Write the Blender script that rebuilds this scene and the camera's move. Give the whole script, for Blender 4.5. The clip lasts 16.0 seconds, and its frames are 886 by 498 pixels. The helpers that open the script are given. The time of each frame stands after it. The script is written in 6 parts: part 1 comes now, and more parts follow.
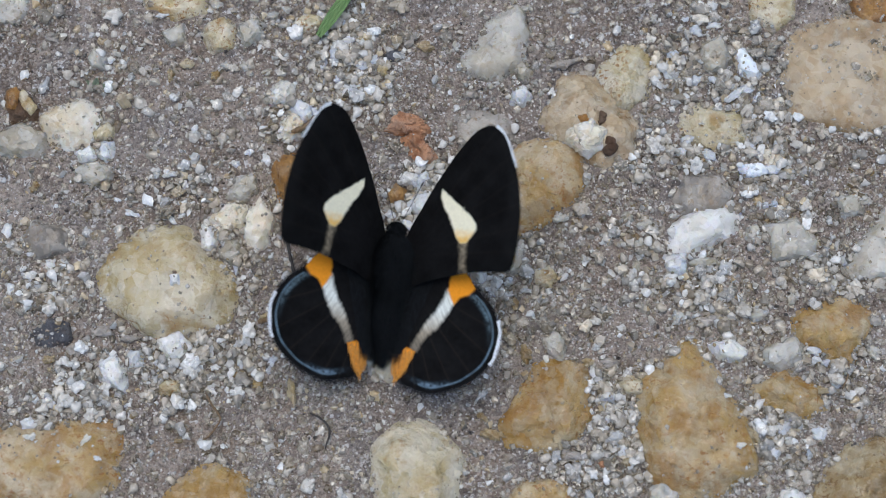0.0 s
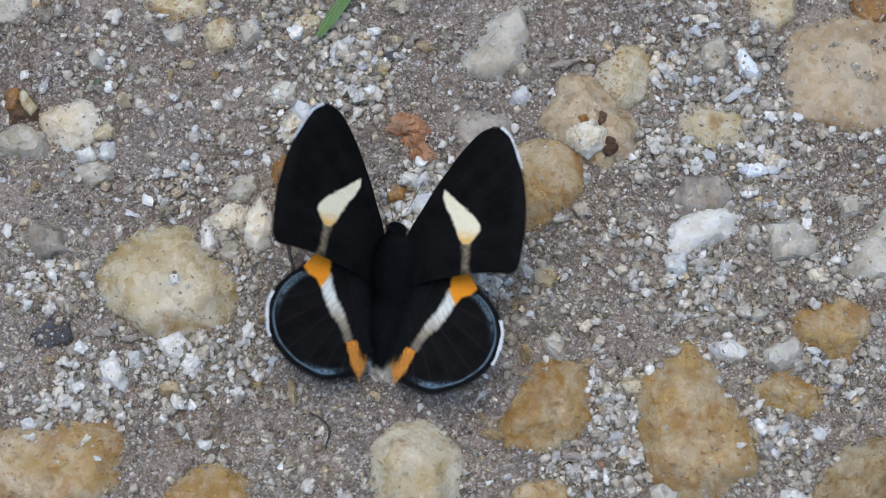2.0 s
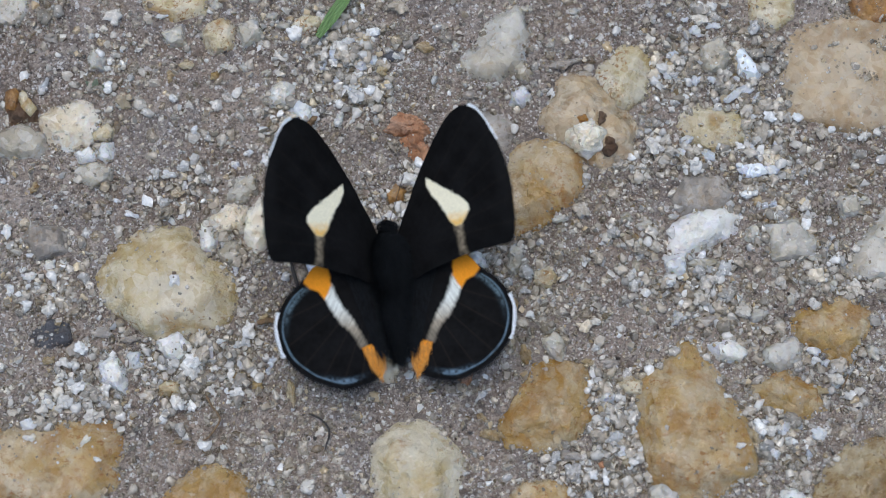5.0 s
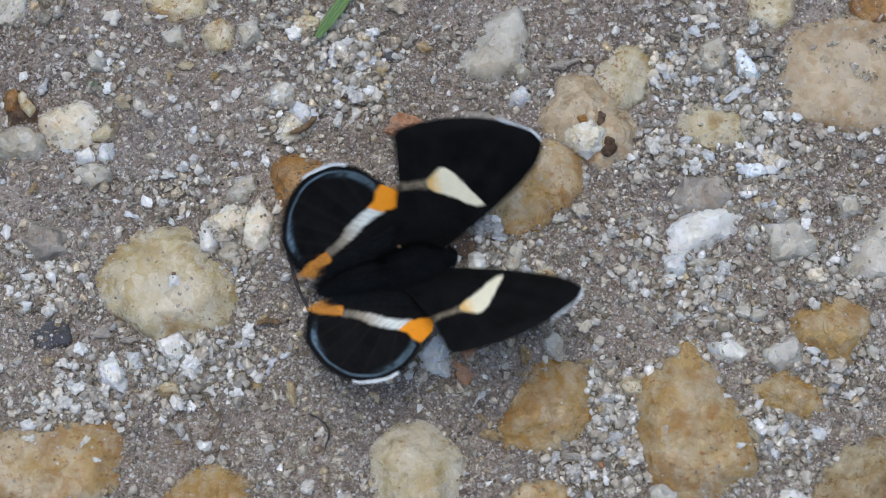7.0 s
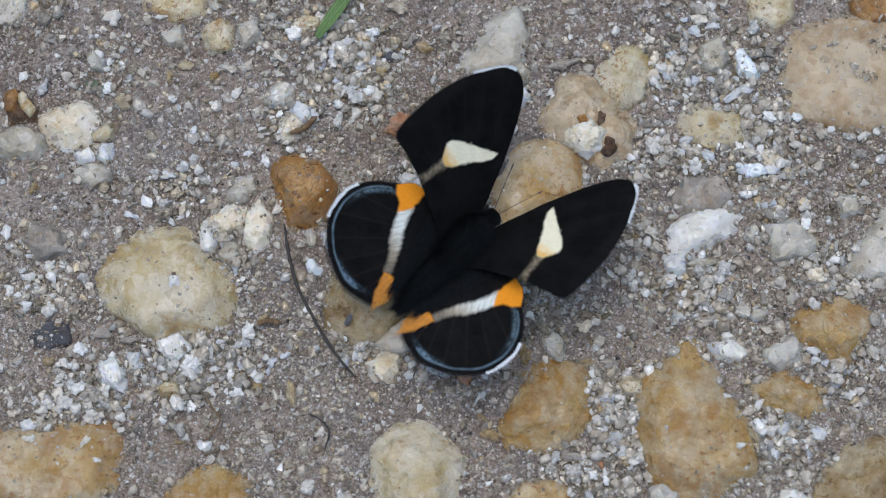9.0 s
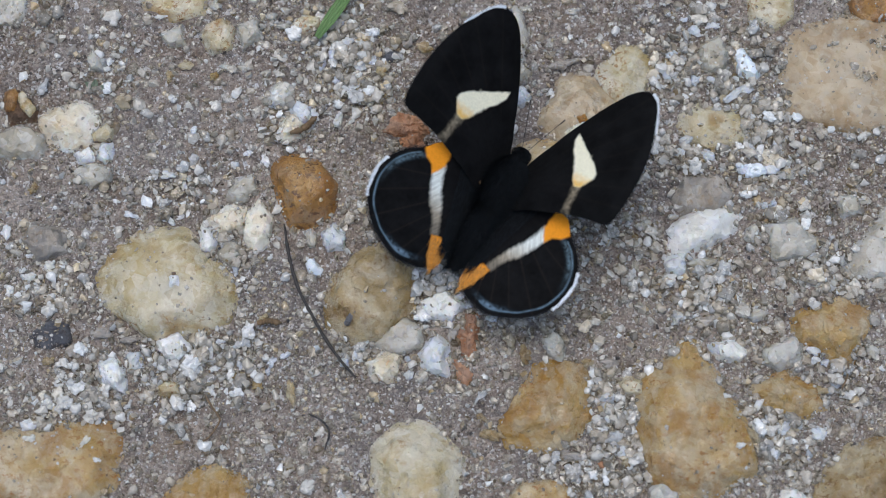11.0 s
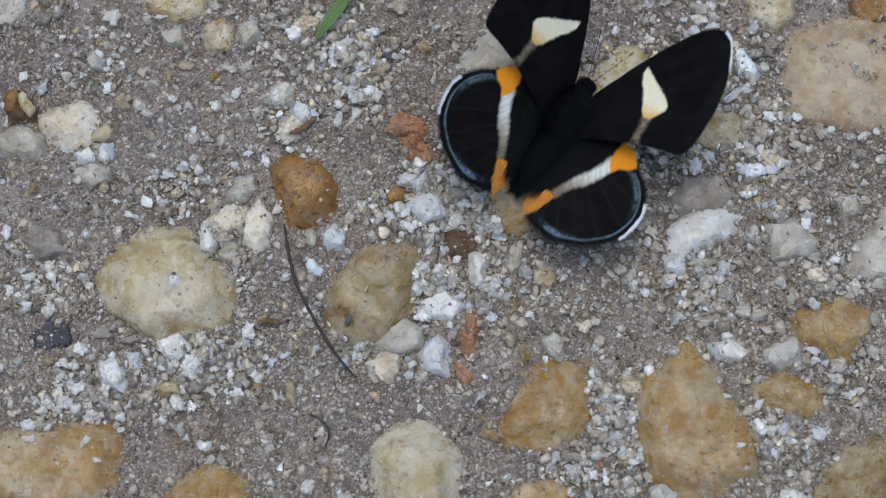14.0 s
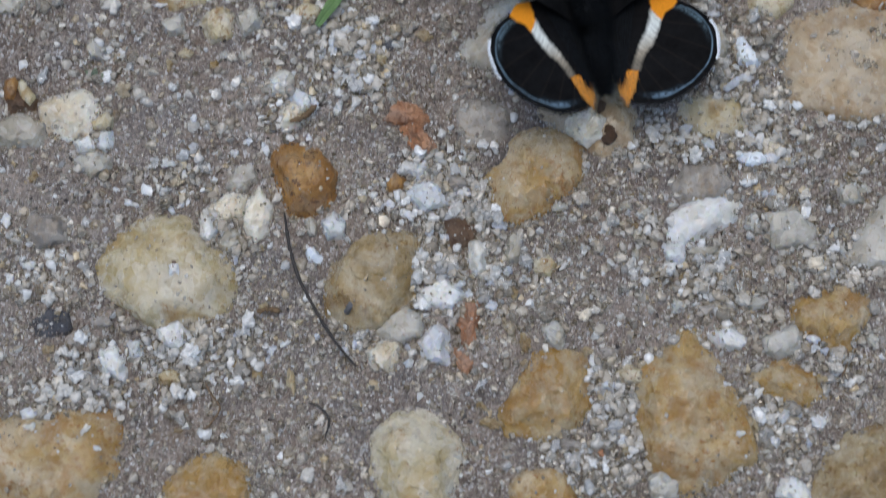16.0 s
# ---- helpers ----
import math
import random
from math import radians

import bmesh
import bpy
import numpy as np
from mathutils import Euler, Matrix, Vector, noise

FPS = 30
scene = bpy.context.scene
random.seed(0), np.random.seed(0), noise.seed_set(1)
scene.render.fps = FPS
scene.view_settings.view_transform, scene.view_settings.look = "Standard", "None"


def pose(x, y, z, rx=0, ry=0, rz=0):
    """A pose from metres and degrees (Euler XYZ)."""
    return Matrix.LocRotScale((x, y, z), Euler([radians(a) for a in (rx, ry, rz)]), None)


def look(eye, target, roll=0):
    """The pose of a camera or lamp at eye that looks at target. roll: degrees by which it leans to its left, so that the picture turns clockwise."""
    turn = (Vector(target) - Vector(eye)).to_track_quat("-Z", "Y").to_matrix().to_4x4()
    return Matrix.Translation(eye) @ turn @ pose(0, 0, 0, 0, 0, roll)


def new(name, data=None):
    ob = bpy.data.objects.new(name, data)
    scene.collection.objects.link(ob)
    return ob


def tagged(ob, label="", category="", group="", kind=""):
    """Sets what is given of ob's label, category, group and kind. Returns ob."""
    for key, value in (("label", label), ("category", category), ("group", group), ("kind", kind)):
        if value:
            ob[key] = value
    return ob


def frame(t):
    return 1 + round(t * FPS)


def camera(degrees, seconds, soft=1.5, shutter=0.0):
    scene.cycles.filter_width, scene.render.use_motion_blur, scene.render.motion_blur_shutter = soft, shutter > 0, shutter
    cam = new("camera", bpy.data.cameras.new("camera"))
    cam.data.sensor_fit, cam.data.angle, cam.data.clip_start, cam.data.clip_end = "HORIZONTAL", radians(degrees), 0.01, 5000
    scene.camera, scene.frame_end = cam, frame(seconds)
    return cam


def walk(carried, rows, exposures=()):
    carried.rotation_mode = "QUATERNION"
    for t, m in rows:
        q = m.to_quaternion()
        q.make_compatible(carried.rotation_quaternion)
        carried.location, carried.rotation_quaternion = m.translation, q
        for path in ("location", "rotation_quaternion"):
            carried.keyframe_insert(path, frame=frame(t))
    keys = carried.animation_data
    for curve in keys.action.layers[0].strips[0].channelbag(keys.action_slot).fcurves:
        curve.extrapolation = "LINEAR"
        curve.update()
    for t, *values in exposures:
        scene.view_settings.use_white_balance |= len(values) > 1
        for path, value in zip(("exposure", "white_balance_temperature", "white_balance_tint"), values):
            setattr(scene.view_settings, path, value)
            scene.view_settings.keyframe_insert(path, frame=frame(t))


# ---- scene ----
# ---------------------------------------------------------------- camera
cam = camera(26, 16.0, soft=0.5, shutter=0.6)
cam.data.dof.use_dof, cam.data.dof.focus_distance, cam.data.dof.aperture_fstop = True, 0.2555, 13.0
EYE = Vector((0.0, -0.05295, 0.24914))


def aim(dx, dy):
    """The camera's pose, looking at a spot of the ground dx, dy millimetres from the middle."""
    return look(EYE, (dx / 1000, dy / 1000, 0))


walk(cam, [(0.0, aim(-0.11, -0.11)), (3.0, aim(-0.11, -0.08)), (7.0, aim(0, 0)), (15.87, aim(0, 0)), (16.0, aim(0, -1.57))],
     exposures=[(0.0, 0.66, 6600, 6.8), (9.0, 0.64, 6600, 6.8), (12.5, 0.58, 6600, 6.8), (15.0, 0.45, 6600, 6.8), (16.0, 0.45, 6600, 6.8)])

# ---------------------------------------------------------------- light
SUN_UP, SUN_ROUND = 78, 335
world = bpy.data.worlds.new("overcast_sky")
scene.world = world
world.use_nodes = True
wn, wl = world.node_tree.nodes, world.node_tree.links
sky = wn.new("ShaderNodeTexSky")
sky.sky_type, sky.sun_disc = "NISHITA", False
sky.sun_elevation, sky.sun_rotation = radians(SUN_UP), radians(SUN_ROUND)
sky.air_density, sky.dust_density, sky.ozone_density = 1.0, 2.2, 0.8
wl.new(sky.outputs[0], wn["Background"].inputs[0])
wn["Background"].inputs[1].default_value = 0.12

sun_data = bpy.data.lights.new("veiled_sun", "SUN")
sun_data.energy, sun_data.angle, sun_data.color = 0.7, radians(40), (1.0, 0.96, 0.90)
sun = new("veiled_sun", sun_data)
a, e = radians(SUN_ROUND), radians(SUN_UP)
sun.matrix_world = look((math.sin(a) * math.cos(e), math.cos(a) * math.cos(e), math.sin(e)), (0, 0, 0))

# ---------------------------------------------------------------- materials
MM = 0.001


class Shade:
    """A small builder of node materials."""

    def __init__(self, name):
        self.mat = bpy.data.materials.new(name)
        self.mat.use_nodes = True
        self.n, self.l = self.mat.node_tree.nodes, self.mat.node_tree.links
        self.p = self.n["Principled BSDF"]
        self.where = self.n.new("ShaderNodeNewGeometry").outputs["Position"]

    def put(self, socket, value):
        if isinstance(value, bpy.types.NodeSocket):
            self.l.new(value, socket)
        else:
            socket.default_value = value

    def noise(self, scale, detail=3.0, rough=0.55, where=None, distort=0.0):
        t = self.n.new("ShaderNodeTexNoise")
        t.inputs["Scale"].default_value, t.inputs["Detail"].default_value = scale, detail
        t.inputs["Roughness"].default_value, t.inputs["Distortion"].default_value = rough, distort
        self.put(t.inputs["Vector"], where or self.where)
        return t.outputs["Fac"]

    def cells(self, scale, out="Color", feature="F1", where=None, jitter=1.0):
        t = self.n.new("ShaderNodeTexVoronoi")
        t.feature = feature
        t.inputs["Scale"].default_value, t.inputs["Randomness"].default_value = scale, jitter
        self.put(t.inputs["Vector"], where or self.where)
        return t.outputs[out]

    def ramp(self, value, *stops, smooth=False):
        r = self.n.new("ShaderNodeValToRGB")
        els = r.color_ramp.elements
        r.color_ramp.interpolation = "EASE" if smooth else "LINEAR"
        while len(els) < len(stops):
            els.new(0.5)
        for el, (at, colour) in zip(els, stops):
            el.position = at
            el.color = (*colour, 1) if isinstance(colour, tuple) else (colour, colour, colour, 1)
        self.put(r.inputs[0], value)
        return r.outputs[0]

    def mix(self, fac, a, b, how="MIX"):
        m = self.n.new("ShaderNodeMix")
        m.data_type, m.blend_type = "RGBA", how
        self.put(m.inputs[0], fac)
        for socket, v in ((m.inputs[6], a), (m.inputs[7], b)):
            self.put(socket, (*v, 1) if isinstance(v, tuple) else v)
        return m.outputs[2]

    def sum(self, a, b, how="ADD"):
        m = self.n.new("ShaderNodeMath")
        m.operation = how
        self.put(m.inputs[0], a), self.put(m.inputs[1], b)
        return m.outputs[0]

    def facets(self, scale, tilt, where=None):
        """The normal, tipped a little its own way in every crystal."""
        away = self.n.new("ShaderNodeVectorMath")
        away.operation, away.inputs[1].default_value = "SUBTRACT", (0.5, 0.5, 0.5)
        self.l.new(self.cells(scale, where=where), away.inputs[0])
        tip = self.n.new("ShaderNodeVectorMath")
        tip.operation = "SCALE"
        tip.inputs["Scale"].default_value = tilt
        self.l.new(away.outputs[0], tip.inputs[0])
        both = self.n.new("ShaderNodeVectorMath")
        self.l.new(tip.outputs[0], both.inputs[0])
        self.l.new(self.n.new("ShaderNodeNewGeometry").outputs["Normal"], both.inputs[1])
        one = self.n.new("ShaderNodeVectorMath")
        one.operation = "NORMALIZE"
        self.l.new(both.outputs[0], one.inputs[0])
        return one.outputs[0]

    def finish(self, colour, rough, height=None, depth=0.0, spec=0.5, strength=1.0, normal=None):
        self.put(self.p.inputs["Base Color"], (*colour, 1) if isinstance(colour, tuple) else colour)
        self.put(self.p.inputs["Roughness"], rough)
        self.put(self.p.inputs["Specular IOR Level"], spec)
        if height is not None:
            b = self.n.new("ShaderNodeBump")
            b.inputs["Distance"].default_value, b.inputs["Strength"].default_value = depth, strength
            self.put(b.inputs["Height"], height)
            if normal is not None:
                self.l.new(normal, b.inputs["Normal"])
            self.l.new(b.outputs[0], self.p.inputs["Normal"])
        return self.mat


def sand_material():
    """Damp grey-brown silty sand with packed grains of several colours and painted glints."""
    s = Shade("silty_sand")
    base = s.ramp(s.noise(42, 4, 0.6), (0.38, (0.155, 0.116, 0.090)), (0.5, (0.232, 0.184, 0.150)), (0.62, (0.320, 0.270, 0.232)))
    base = s.mix(s.ramp(s.noise(95, 4, 0.6), (0.54, 0.0), (0.66, 0.6)), base, (0.215, 0.160, 0.105))
    base = s.mix(s.ramp(s.noise(70, 4, 0.65, None, 0.5), (0.40, 0.7), (0.52, 0.0)), base, (0.172, 0.160, 0.158))
    base = s.mix(s.ramp(s.noise(150, 5, 0.7), (0.38, 0.8), (0.45, 0.0)), base, (0.070, 0.056, 0.050))
    for scale, light, dark in ((1500, 0.5, 0.5), (2900, 0.5, 0.55), (5200, 0.4, 0.5)):
        own = s.n.new("ShaderNodeSeparateColor")
        s.l.new(s.cells(scale), own.inputs[0])
        base = s.mix(s.ramp(own.outputs[0], (0.70, 0.0), (0.9, light)), base, (0.45, 0.395, 0.35))
        base = s.mix(s.ramp(own.outputs[1], (0.80, 0.0), (0.92, dark)), base, (0.10, 0.080, 0.070))
        # sparse near-white cells: glints painted into the base colour
        base = s.mix(s.ramp(own.outputs[2], (0.955, 0.0), (0.975, 0.7)), base, (0.70, 0.70, 0.70))
    h = s.sum(s.sum(s.cells(2900, "Distance"), -0.22, "MULTIPLY"), s.sum(s.noise(1500, 5, 0.7), 0.5, "MULTIPLY"))
    s.p.inputs["Subsurface Weight"].default_value = 0.35
    s.p.inputs["Subsurface Radius"].default_value = (1.0, 0.8, 0.65)
    s.p.inputs["Subsurface Scale"].default_value = 0.0003
    return s.finish(base, s.ramp(own.outputs[2], (0.0, 0.4), (1.0, 0.8)), h, 0.0009, 0.5)


def rock_material(name, low, mid, high, stain, clear=0.6, gloss=0.35, stain_from=0.55, grime=1.0, relief=0.0008, through_light=0.0, crystal=0.45):
    """Quartz-like pebble: cloudy glassy body, clouds and flecks of rust, a few dark specks, painted glints, broken
    crystal faces.
    """
    s = Shade(name)
    info = s.n.new("ShaderNodeObjectInfo")
    shift = s.n.new("ShaderNodeVectorMath")
    shift.operation = "ADD"
    s.l.new(s.where, shift.inputs[0])
    s.l.new(info.outputs["Random"], shift.inputs[1])
    w = shift.outputs[0]
    base = s.ramp(s.noise(120, 3, 0.5, w, 0.6), (0.36, low), (0.5, mid), (0.64, high))
    milky = tuple(0.55 * m + 0.45 * sum(high) / 3 * k for m, k in zip(mid, (1.0, 0.98, 0.90)))
    base = s.mix(s.ramp(s.noise(310, 3, 0.5, w, 0.8), (0.47, 0.0), (0.62, 0.75)), base, milky)
    own = s.n.new("ShaderNodeSeparateColor")
    s.l.new(s.cells(820, where=w), own.inputs[0])
    base = s.mix(s.ramp(own.outputs[0], (0.45, 0.0), (1.0, 0.55)), base, high)
    base = s.mix(s.ramp(own.outputs[1], (0.5, 0.0), (1.0, 0.45)), base, low)
    clouds = s.ramp(s.noise(210, 4, 0.6, w, 0.5), (stain_from - 0.03, 0.0), (stain_from + 0.10, 0.75))
    base = s.mix(clouds, base, tuple(0.5 * a + 0.5 * b for a, b in zip(low, stain)))
    where_rusty = s.ramp(s.noise(130, 3, 0.6, w), (0.46, 0.0), (0.60, 1.0))
    flecks = s.ramp(s.noise(1150, 5, 0.7, w, 0.5), (0.545, 0.0), (0.60, 0.85 * grime))
    base = s.mix(s.sum(flecks, where_rusty, "MULTIPLY"), base, stain)
    specks = s.sum(s.cells(520, "Distance", where=w), s.sum(s.noise(2400, 3, 0.7, w), 0.5, "MULTIPLY"))
    here = s.ramp(s.noise(170, 3, 0.6, w), (0.46, 0.0), (0.58, 1.0))
    base = s.mix(s.sum(s.ramp(specks, (0.30, 0.8 * grime), (0.36, 0.0)), here, "MULTIPLY"), base, (0.09, 0.055, 0.035))
    # near-white spots that put crystal glints into the colour
    glint = s.sum(own.outputs[2], s.sum(s.noise(1500, 3, 0.6, w), 0.25, "MULTIPLY"))
    base = s.mix(s.ramp(glint, (1.05, 0.0), (1.09, 0.7)), base, (0.80, 0.78, 0.74))
    h = s.sum(s.noise(520, 4, 0.6, w), s.sum(s.noise(1700, 5, 0.7, w), 0.8, "MULTIPLY"))
    if clear:
        s.p.inputs["Subsurface Weight"].default_value = clear
        s.p.inputs["Subsurface Radius"].default_value = (1.0, 0.85, 0.6)
        s.p.inputs["Subsurface Scale"].default_value = 0.0016
        s.p.inputs["Transmission Weight"].default_value = through_light
        s.p.inputs["IOR"].default_value = 1.45
        s.p.inputs["Coat Weight"].default_value = 0.35
        s.p.inputs["Coat Roughness"].default_value = 0.12
    return s.finish(base, s.ramp(s.noise(700, 3, 0.6, w), (0.3, gloss - 0.15), (0.7, gloss + 0.1)), h, relief, 0.5, normal=s.facets(980, 1.6 * crystal, w))


def grain_material(name, *stops, rough=0.32, spec=0.75, clear=0.0, through_light=0.0, single=False):
    """Loose grains: every island, or every single object, takes its own tint."""
    s = Shade(name)
    g = s.n.new("ShaderNodeNewGeometry")
    own = s.n.new("ShaderNodeObjectInfo").outputs["Random"] if single else g.outputs["Random Per Island"]
    base = s.ramp(own, *stops)
    base = s.mix(s.ramp(s.noise(900, 4, 0.65, None, 0.4), (0.44, 0.0), (0.64, 0.5)), base, (0.62, 0.58, 0.52), "MULTIPLY")
    s.p.inputs["Subsurface Weight"].default_value = clear
    s.p.inputs["Subsurface Radius"].default_value = (0.95, 0.95, 1.0)
    s.p.inputs["Subsurface Scale"].default_value = 0.0009
    s.p.inputs["Coat Weight"].default_value = 0.6
    s.p.inputs["Coat Roughness"].default_value = 0.08
    # some grains are glass-clear, the rest milky
    other = s.sum(s.sum(own, 17.3, "MULTIPLY"), 1.0, "MODULO")
    s.put(s.p.inputs["Transmission Weight"], s.ramp(other, (0.30, 1.2 * through_light), (0.42, 0.15 * through_light)))
    s.p.inputs["IOR"].default_value = 1.45
    return s.finish(base, s.ramp(s.noise(1600, 2), (0.3, rough - 0.1), (0.7, rough + 0.2)), s.noise(1800, 4, 0.6), 0.00012, spec, normal=s.facets(1300, 0.45))


def plain_material(name, a, b, scale, rough=0.6, depth=0.0001, spec=0.5):
    s = Shade(name)
    return s.finish(s.ramp(s.noise(scale, 4, 0.6), (0.3, a), (0.7, b)), rough, s.noise(scale * 3, 4, 0.6), depth, spec)


def wing_material():
    """Scaled wing membrane: the pattern is a colour attribute, broken up by rows of tiny scales."""
    s = Shade("wing_scales")
    at = s.n.new("ShaderNodeVertexColor")
    at.layer_name = "pattern"
    co = s.n.new("ShaderNodeTexCoord").outputs["Object"]
    base = s.mix(s.ramp(s.cells(5500, "Color", where=co), (0.2, 0.0), (0.9, 0.16)), at.outputs[0], (0.3, 0.3, 0.3), "MULTIPLY")
    return s.finish(base, 0.7, s.noise(5200, 3, 0.6, co), 0.00004, 0.05)


SAND = sand_material()
CREAM = rock_material("cream_quartz", (0.46, 0.35, 0.16), (0.60, 0.52, 0.335), (0.72, 0.665, 0.54), (0.31, 0.15, 0.04), 0.7, 0.26, 0.58)
OCHRE = rock_material("ochre_quartz", (0.39, 0.23, 0.065), (0.50, 0.35, 0.145), (0.57, 0.475, 0.33), (0.33, 0.155, 0.045), 0.7, 0.26, 0.53)
RUST = rock_material("rust_stone", (0.30, 0.13, 0.025), (0.43, 0.215, 0.052), (0.53, 0.30, 0.10), (0.13, 0.055, 0.02), 0.2, 0.4, 0.56, 1.3, 0.001, 0.0, 0.5)
TAN = rock_material("tan_stone", (0.31, 0.215, 0.09), (0.42, 0.32, 0.17), (0.53, 0.455, 0.315), (0.20, 0.11, 0.04), 0.7, 0.26, 0.53)
PALE = rock_material("pale_quartz", (0.48, 0.435, 0.345), (0.63, 0.595, 0.515), (0.75, 0.73, 0.675), (0.48, 0.35, 0.18), 0.7, 0.16, 0.64, 0.4, 0.0003, 0.3, 0.4)
IVORY = rock_material("ivory_quartz", (0.66, 0.56, 0.40), (0.82, 0.765, 0.64), (0.90, 0.87, 0.80), (0.58, 0.40, 0.22), 0.7, 0.2, 0.60, 0.5, 0.0005, 0.0, 0.4)
WHITE = rock_material("white_quartz", (0.70, 0.67, 0.60), (0.86, 0.85, 0.82), (0.94, 0.945, 0.94), (0.66, 0.54, 0.37), 0.6, 0.14, 0.68, 0.3, 0.0004, 0.08, 0.4)
BLUE = rock_material("clear_quartz", (0.62, 0.635, 0.64), (0.78, 0.81, 0.835), (0.90, 0.93, 0.955), (0.62, 0.58, 0.50), 0.7, 0.1, 0.72, 0.25, 0.0003, 0.22, 0.45)
# quartz whose bright blue-white base paints in the sky's glint
GLINT_FLAKE = rock_material("bluish_glint_quartz", (0.72, 0.79, 0.86), (0.82, 0.90, 0.96), (0.92, 0.96, 0.98), (0.62, 0.58, 0.50), 0.4, 0.1, 0.75, 0.15, 0.0003, 0.0, 0.45)
GREY = rock_material("grey_stone", (0.23, 0.205, 0.18), (0.32, 0.29, 0.255), (0.42, 0.385, 0.345), (0.24, 0.175, 0.11), 0.5, 0.35, 0.58, 1.0, 0.0003)
PINK = rock_material("buff_stone", (0.31, 0.205, 0.10), (0.42, 0.32, 0.195), (0.52, 0.435, 0.315), (0.28, 0.16, 0.065), 0.7, 0.35, 0.57, 1.0, 0.0003)
DARK = rock_material("dark_slate", (0.055, 0.057, 0.068), (0.09, 0.092, 0.106), (0.14, 0.142, 0.158), (0.05, 0.035, 0.03), 0.0, 0.4, 0.6)
BROWN = rock_material("brown_stone", (0.10, 0.055, 0.03), (0.17, 0.10, 0.055), (0.24, 0.15, 0.09), (0.08, 0.035, 0.015), 0.0, 0.6, 0.55)
CLAY = rock_material("red_clay_crumb", (0.31, 0.135, 0.065), (0.44, 0.21, 0.105), (0.52, 0.29, 0.17), (0.22, 0.085, 0.04), 0.0, 0.8, 0.6, 1.0, 0.0005)
SAND_GRAINS = grain_material("mixed_sand_grains", (0.0, (0.03, 0.026, 0.025)), (0.14, (0.15, 0.113, 0.088)), (0.45, (0.28, 0.228, 0.187)),
                             (0.75, (0.40, 0.345, 0.295)), (0.93, (0.54, 0.49, 0.44)), (1.0, (0.80, 0.79, 0.77)), rough=0.3, clear=0.75, through_light=0.3)
CLEAR_GRAINS = grain_material("quartz_grains", (0.0, (0.26, 0.215, 0.15)), (0.3, (0.42, 0.375, 0.305)), (0.7, (0.58, 0.55, 0.49)),
                              (0.86, (0.86, 0.885, 0.89)), (0.94, (0.70, 0.60, 0.43)), (1.0, (0.50, 0.37, 0.20)), rough=0.14, clear=0.7, through_light=0.4)
WHITE_GRAINS = grain_material("white_quartz_grit", (0.0, (0.42, 0.365, 0.285)), (0.4, (0.56, 0.525, 0.465)), (0.78, (0.77, 0.775, 0.765)),
                              (0.90, (0.92, 0.945, 0.96)), (1.0, (0.68, 0.57, 0.40)), rough=0.12, clear=0.75, through_light=0.4)
WHITE_PIECES = grain_material("white_quartz_piece", (0.0, (0.42, 0.365, 0.285)), (0.4, (0.56, 0.525, 0.465)), (0.78, (0.77, 0.775, 0.765)),
                              (0.90, (0.92, 0.945, 0.96)), (1.0, (0.68, 0.57, 0.40)), rough=0.12, clear=0.75, through_light=0.4, single=True)
DULL_GRAINS = grain_material("dull_quartz_grit", (0.0, (0.20, 0.155, 0.10)), (0.3, (0.34, 0.29, 0.22)), (0.6, (0.47, 0.425, 0.35)),
                             (0.85, (0.58, 0.56, 0.52)), (0.95, (0.50, 0.39, 0.23)), (1.0, (0.76, 0.76, 0.75)), rough=0.2, clear=0.75, through_light=0.3)
WING = wing_material()
FUR = plain_material("black_fur", (0.007, 0.0085, 0.0105), (0.012, 0.0145, 0.0175), 1500, 0.85, 0.0001, 0.05)
FRINGE_DARK = plain_material("dark_fringe", (0.008, 0.008, 0.010), (0.018, 0.018, 0.02), 2500, 0.7, 0.0, 0.1)
FRINGE_WHITE = plain_material("white_fringe", (0.62, 0.68, 0.75), (0.78, 0.82, 0.86), 2500, 0.6, 0.0, 0.3)
TAWNY_HAIR = plain_material("tawny_hair", (0.40, 0.17, 0.03), (0.62, 0.28, 0.06), 2500, 0.7, 0.0, 0.2)
EYE_GLOSS = plain_material("dark_eye", (0.006, 0.006, 0.007), (0.015, 0.014, 0.013), 3000, 0.2)
TWIG = plain_material("dark_twig", (0.018, 0.016, 0.016), (0.05, 0.043, 0.04), 1800, 0.6, 0.0001)
STRAW = plain_material("brown_straw", (0.11, 0.065, 0.03), (0.21, 0.14, 0.075), 1200, 0.6, 0.0001)


def leaf_material(name="green_blade", dark=(0.17, 0.32, 0.10), light=(0.25, 0.42, 0.16), vein=(0.30, 0.46, 0.22)):
    s = Shade(name)
    co = s.n.new("ShaderNodeTexCoord").outputs["Object"]
    wave = s.n.new("ShaderNodeTexWave")
    wave.bands_direction = "Y"
    wave.inputs["Scale"].default_value, wave.inputs["Distortion"].default_value = 900, 0.4
    s.l.new(co, wave.inputs["Vector"])
    base = s.ramp(s.noise(260, 4), (0.3, dark), (0.7, light))
    base = s.mix(s.ramp(wave.outputs[0], (0.3, 0.0), (0.9, 0.25)), base, vein)
    return s.finish(base, 0.45, wave.outputs[0], 0.00006)


LEAF = leaf_material()
SPROUT = leaf_material("grey_green_sprout", (0.15, 0.20, 0.13), (0.22, 0.28, 0.20), (0.26, 0.32, 0.24))

# ---------------------------------------------------------------- mesh helpers


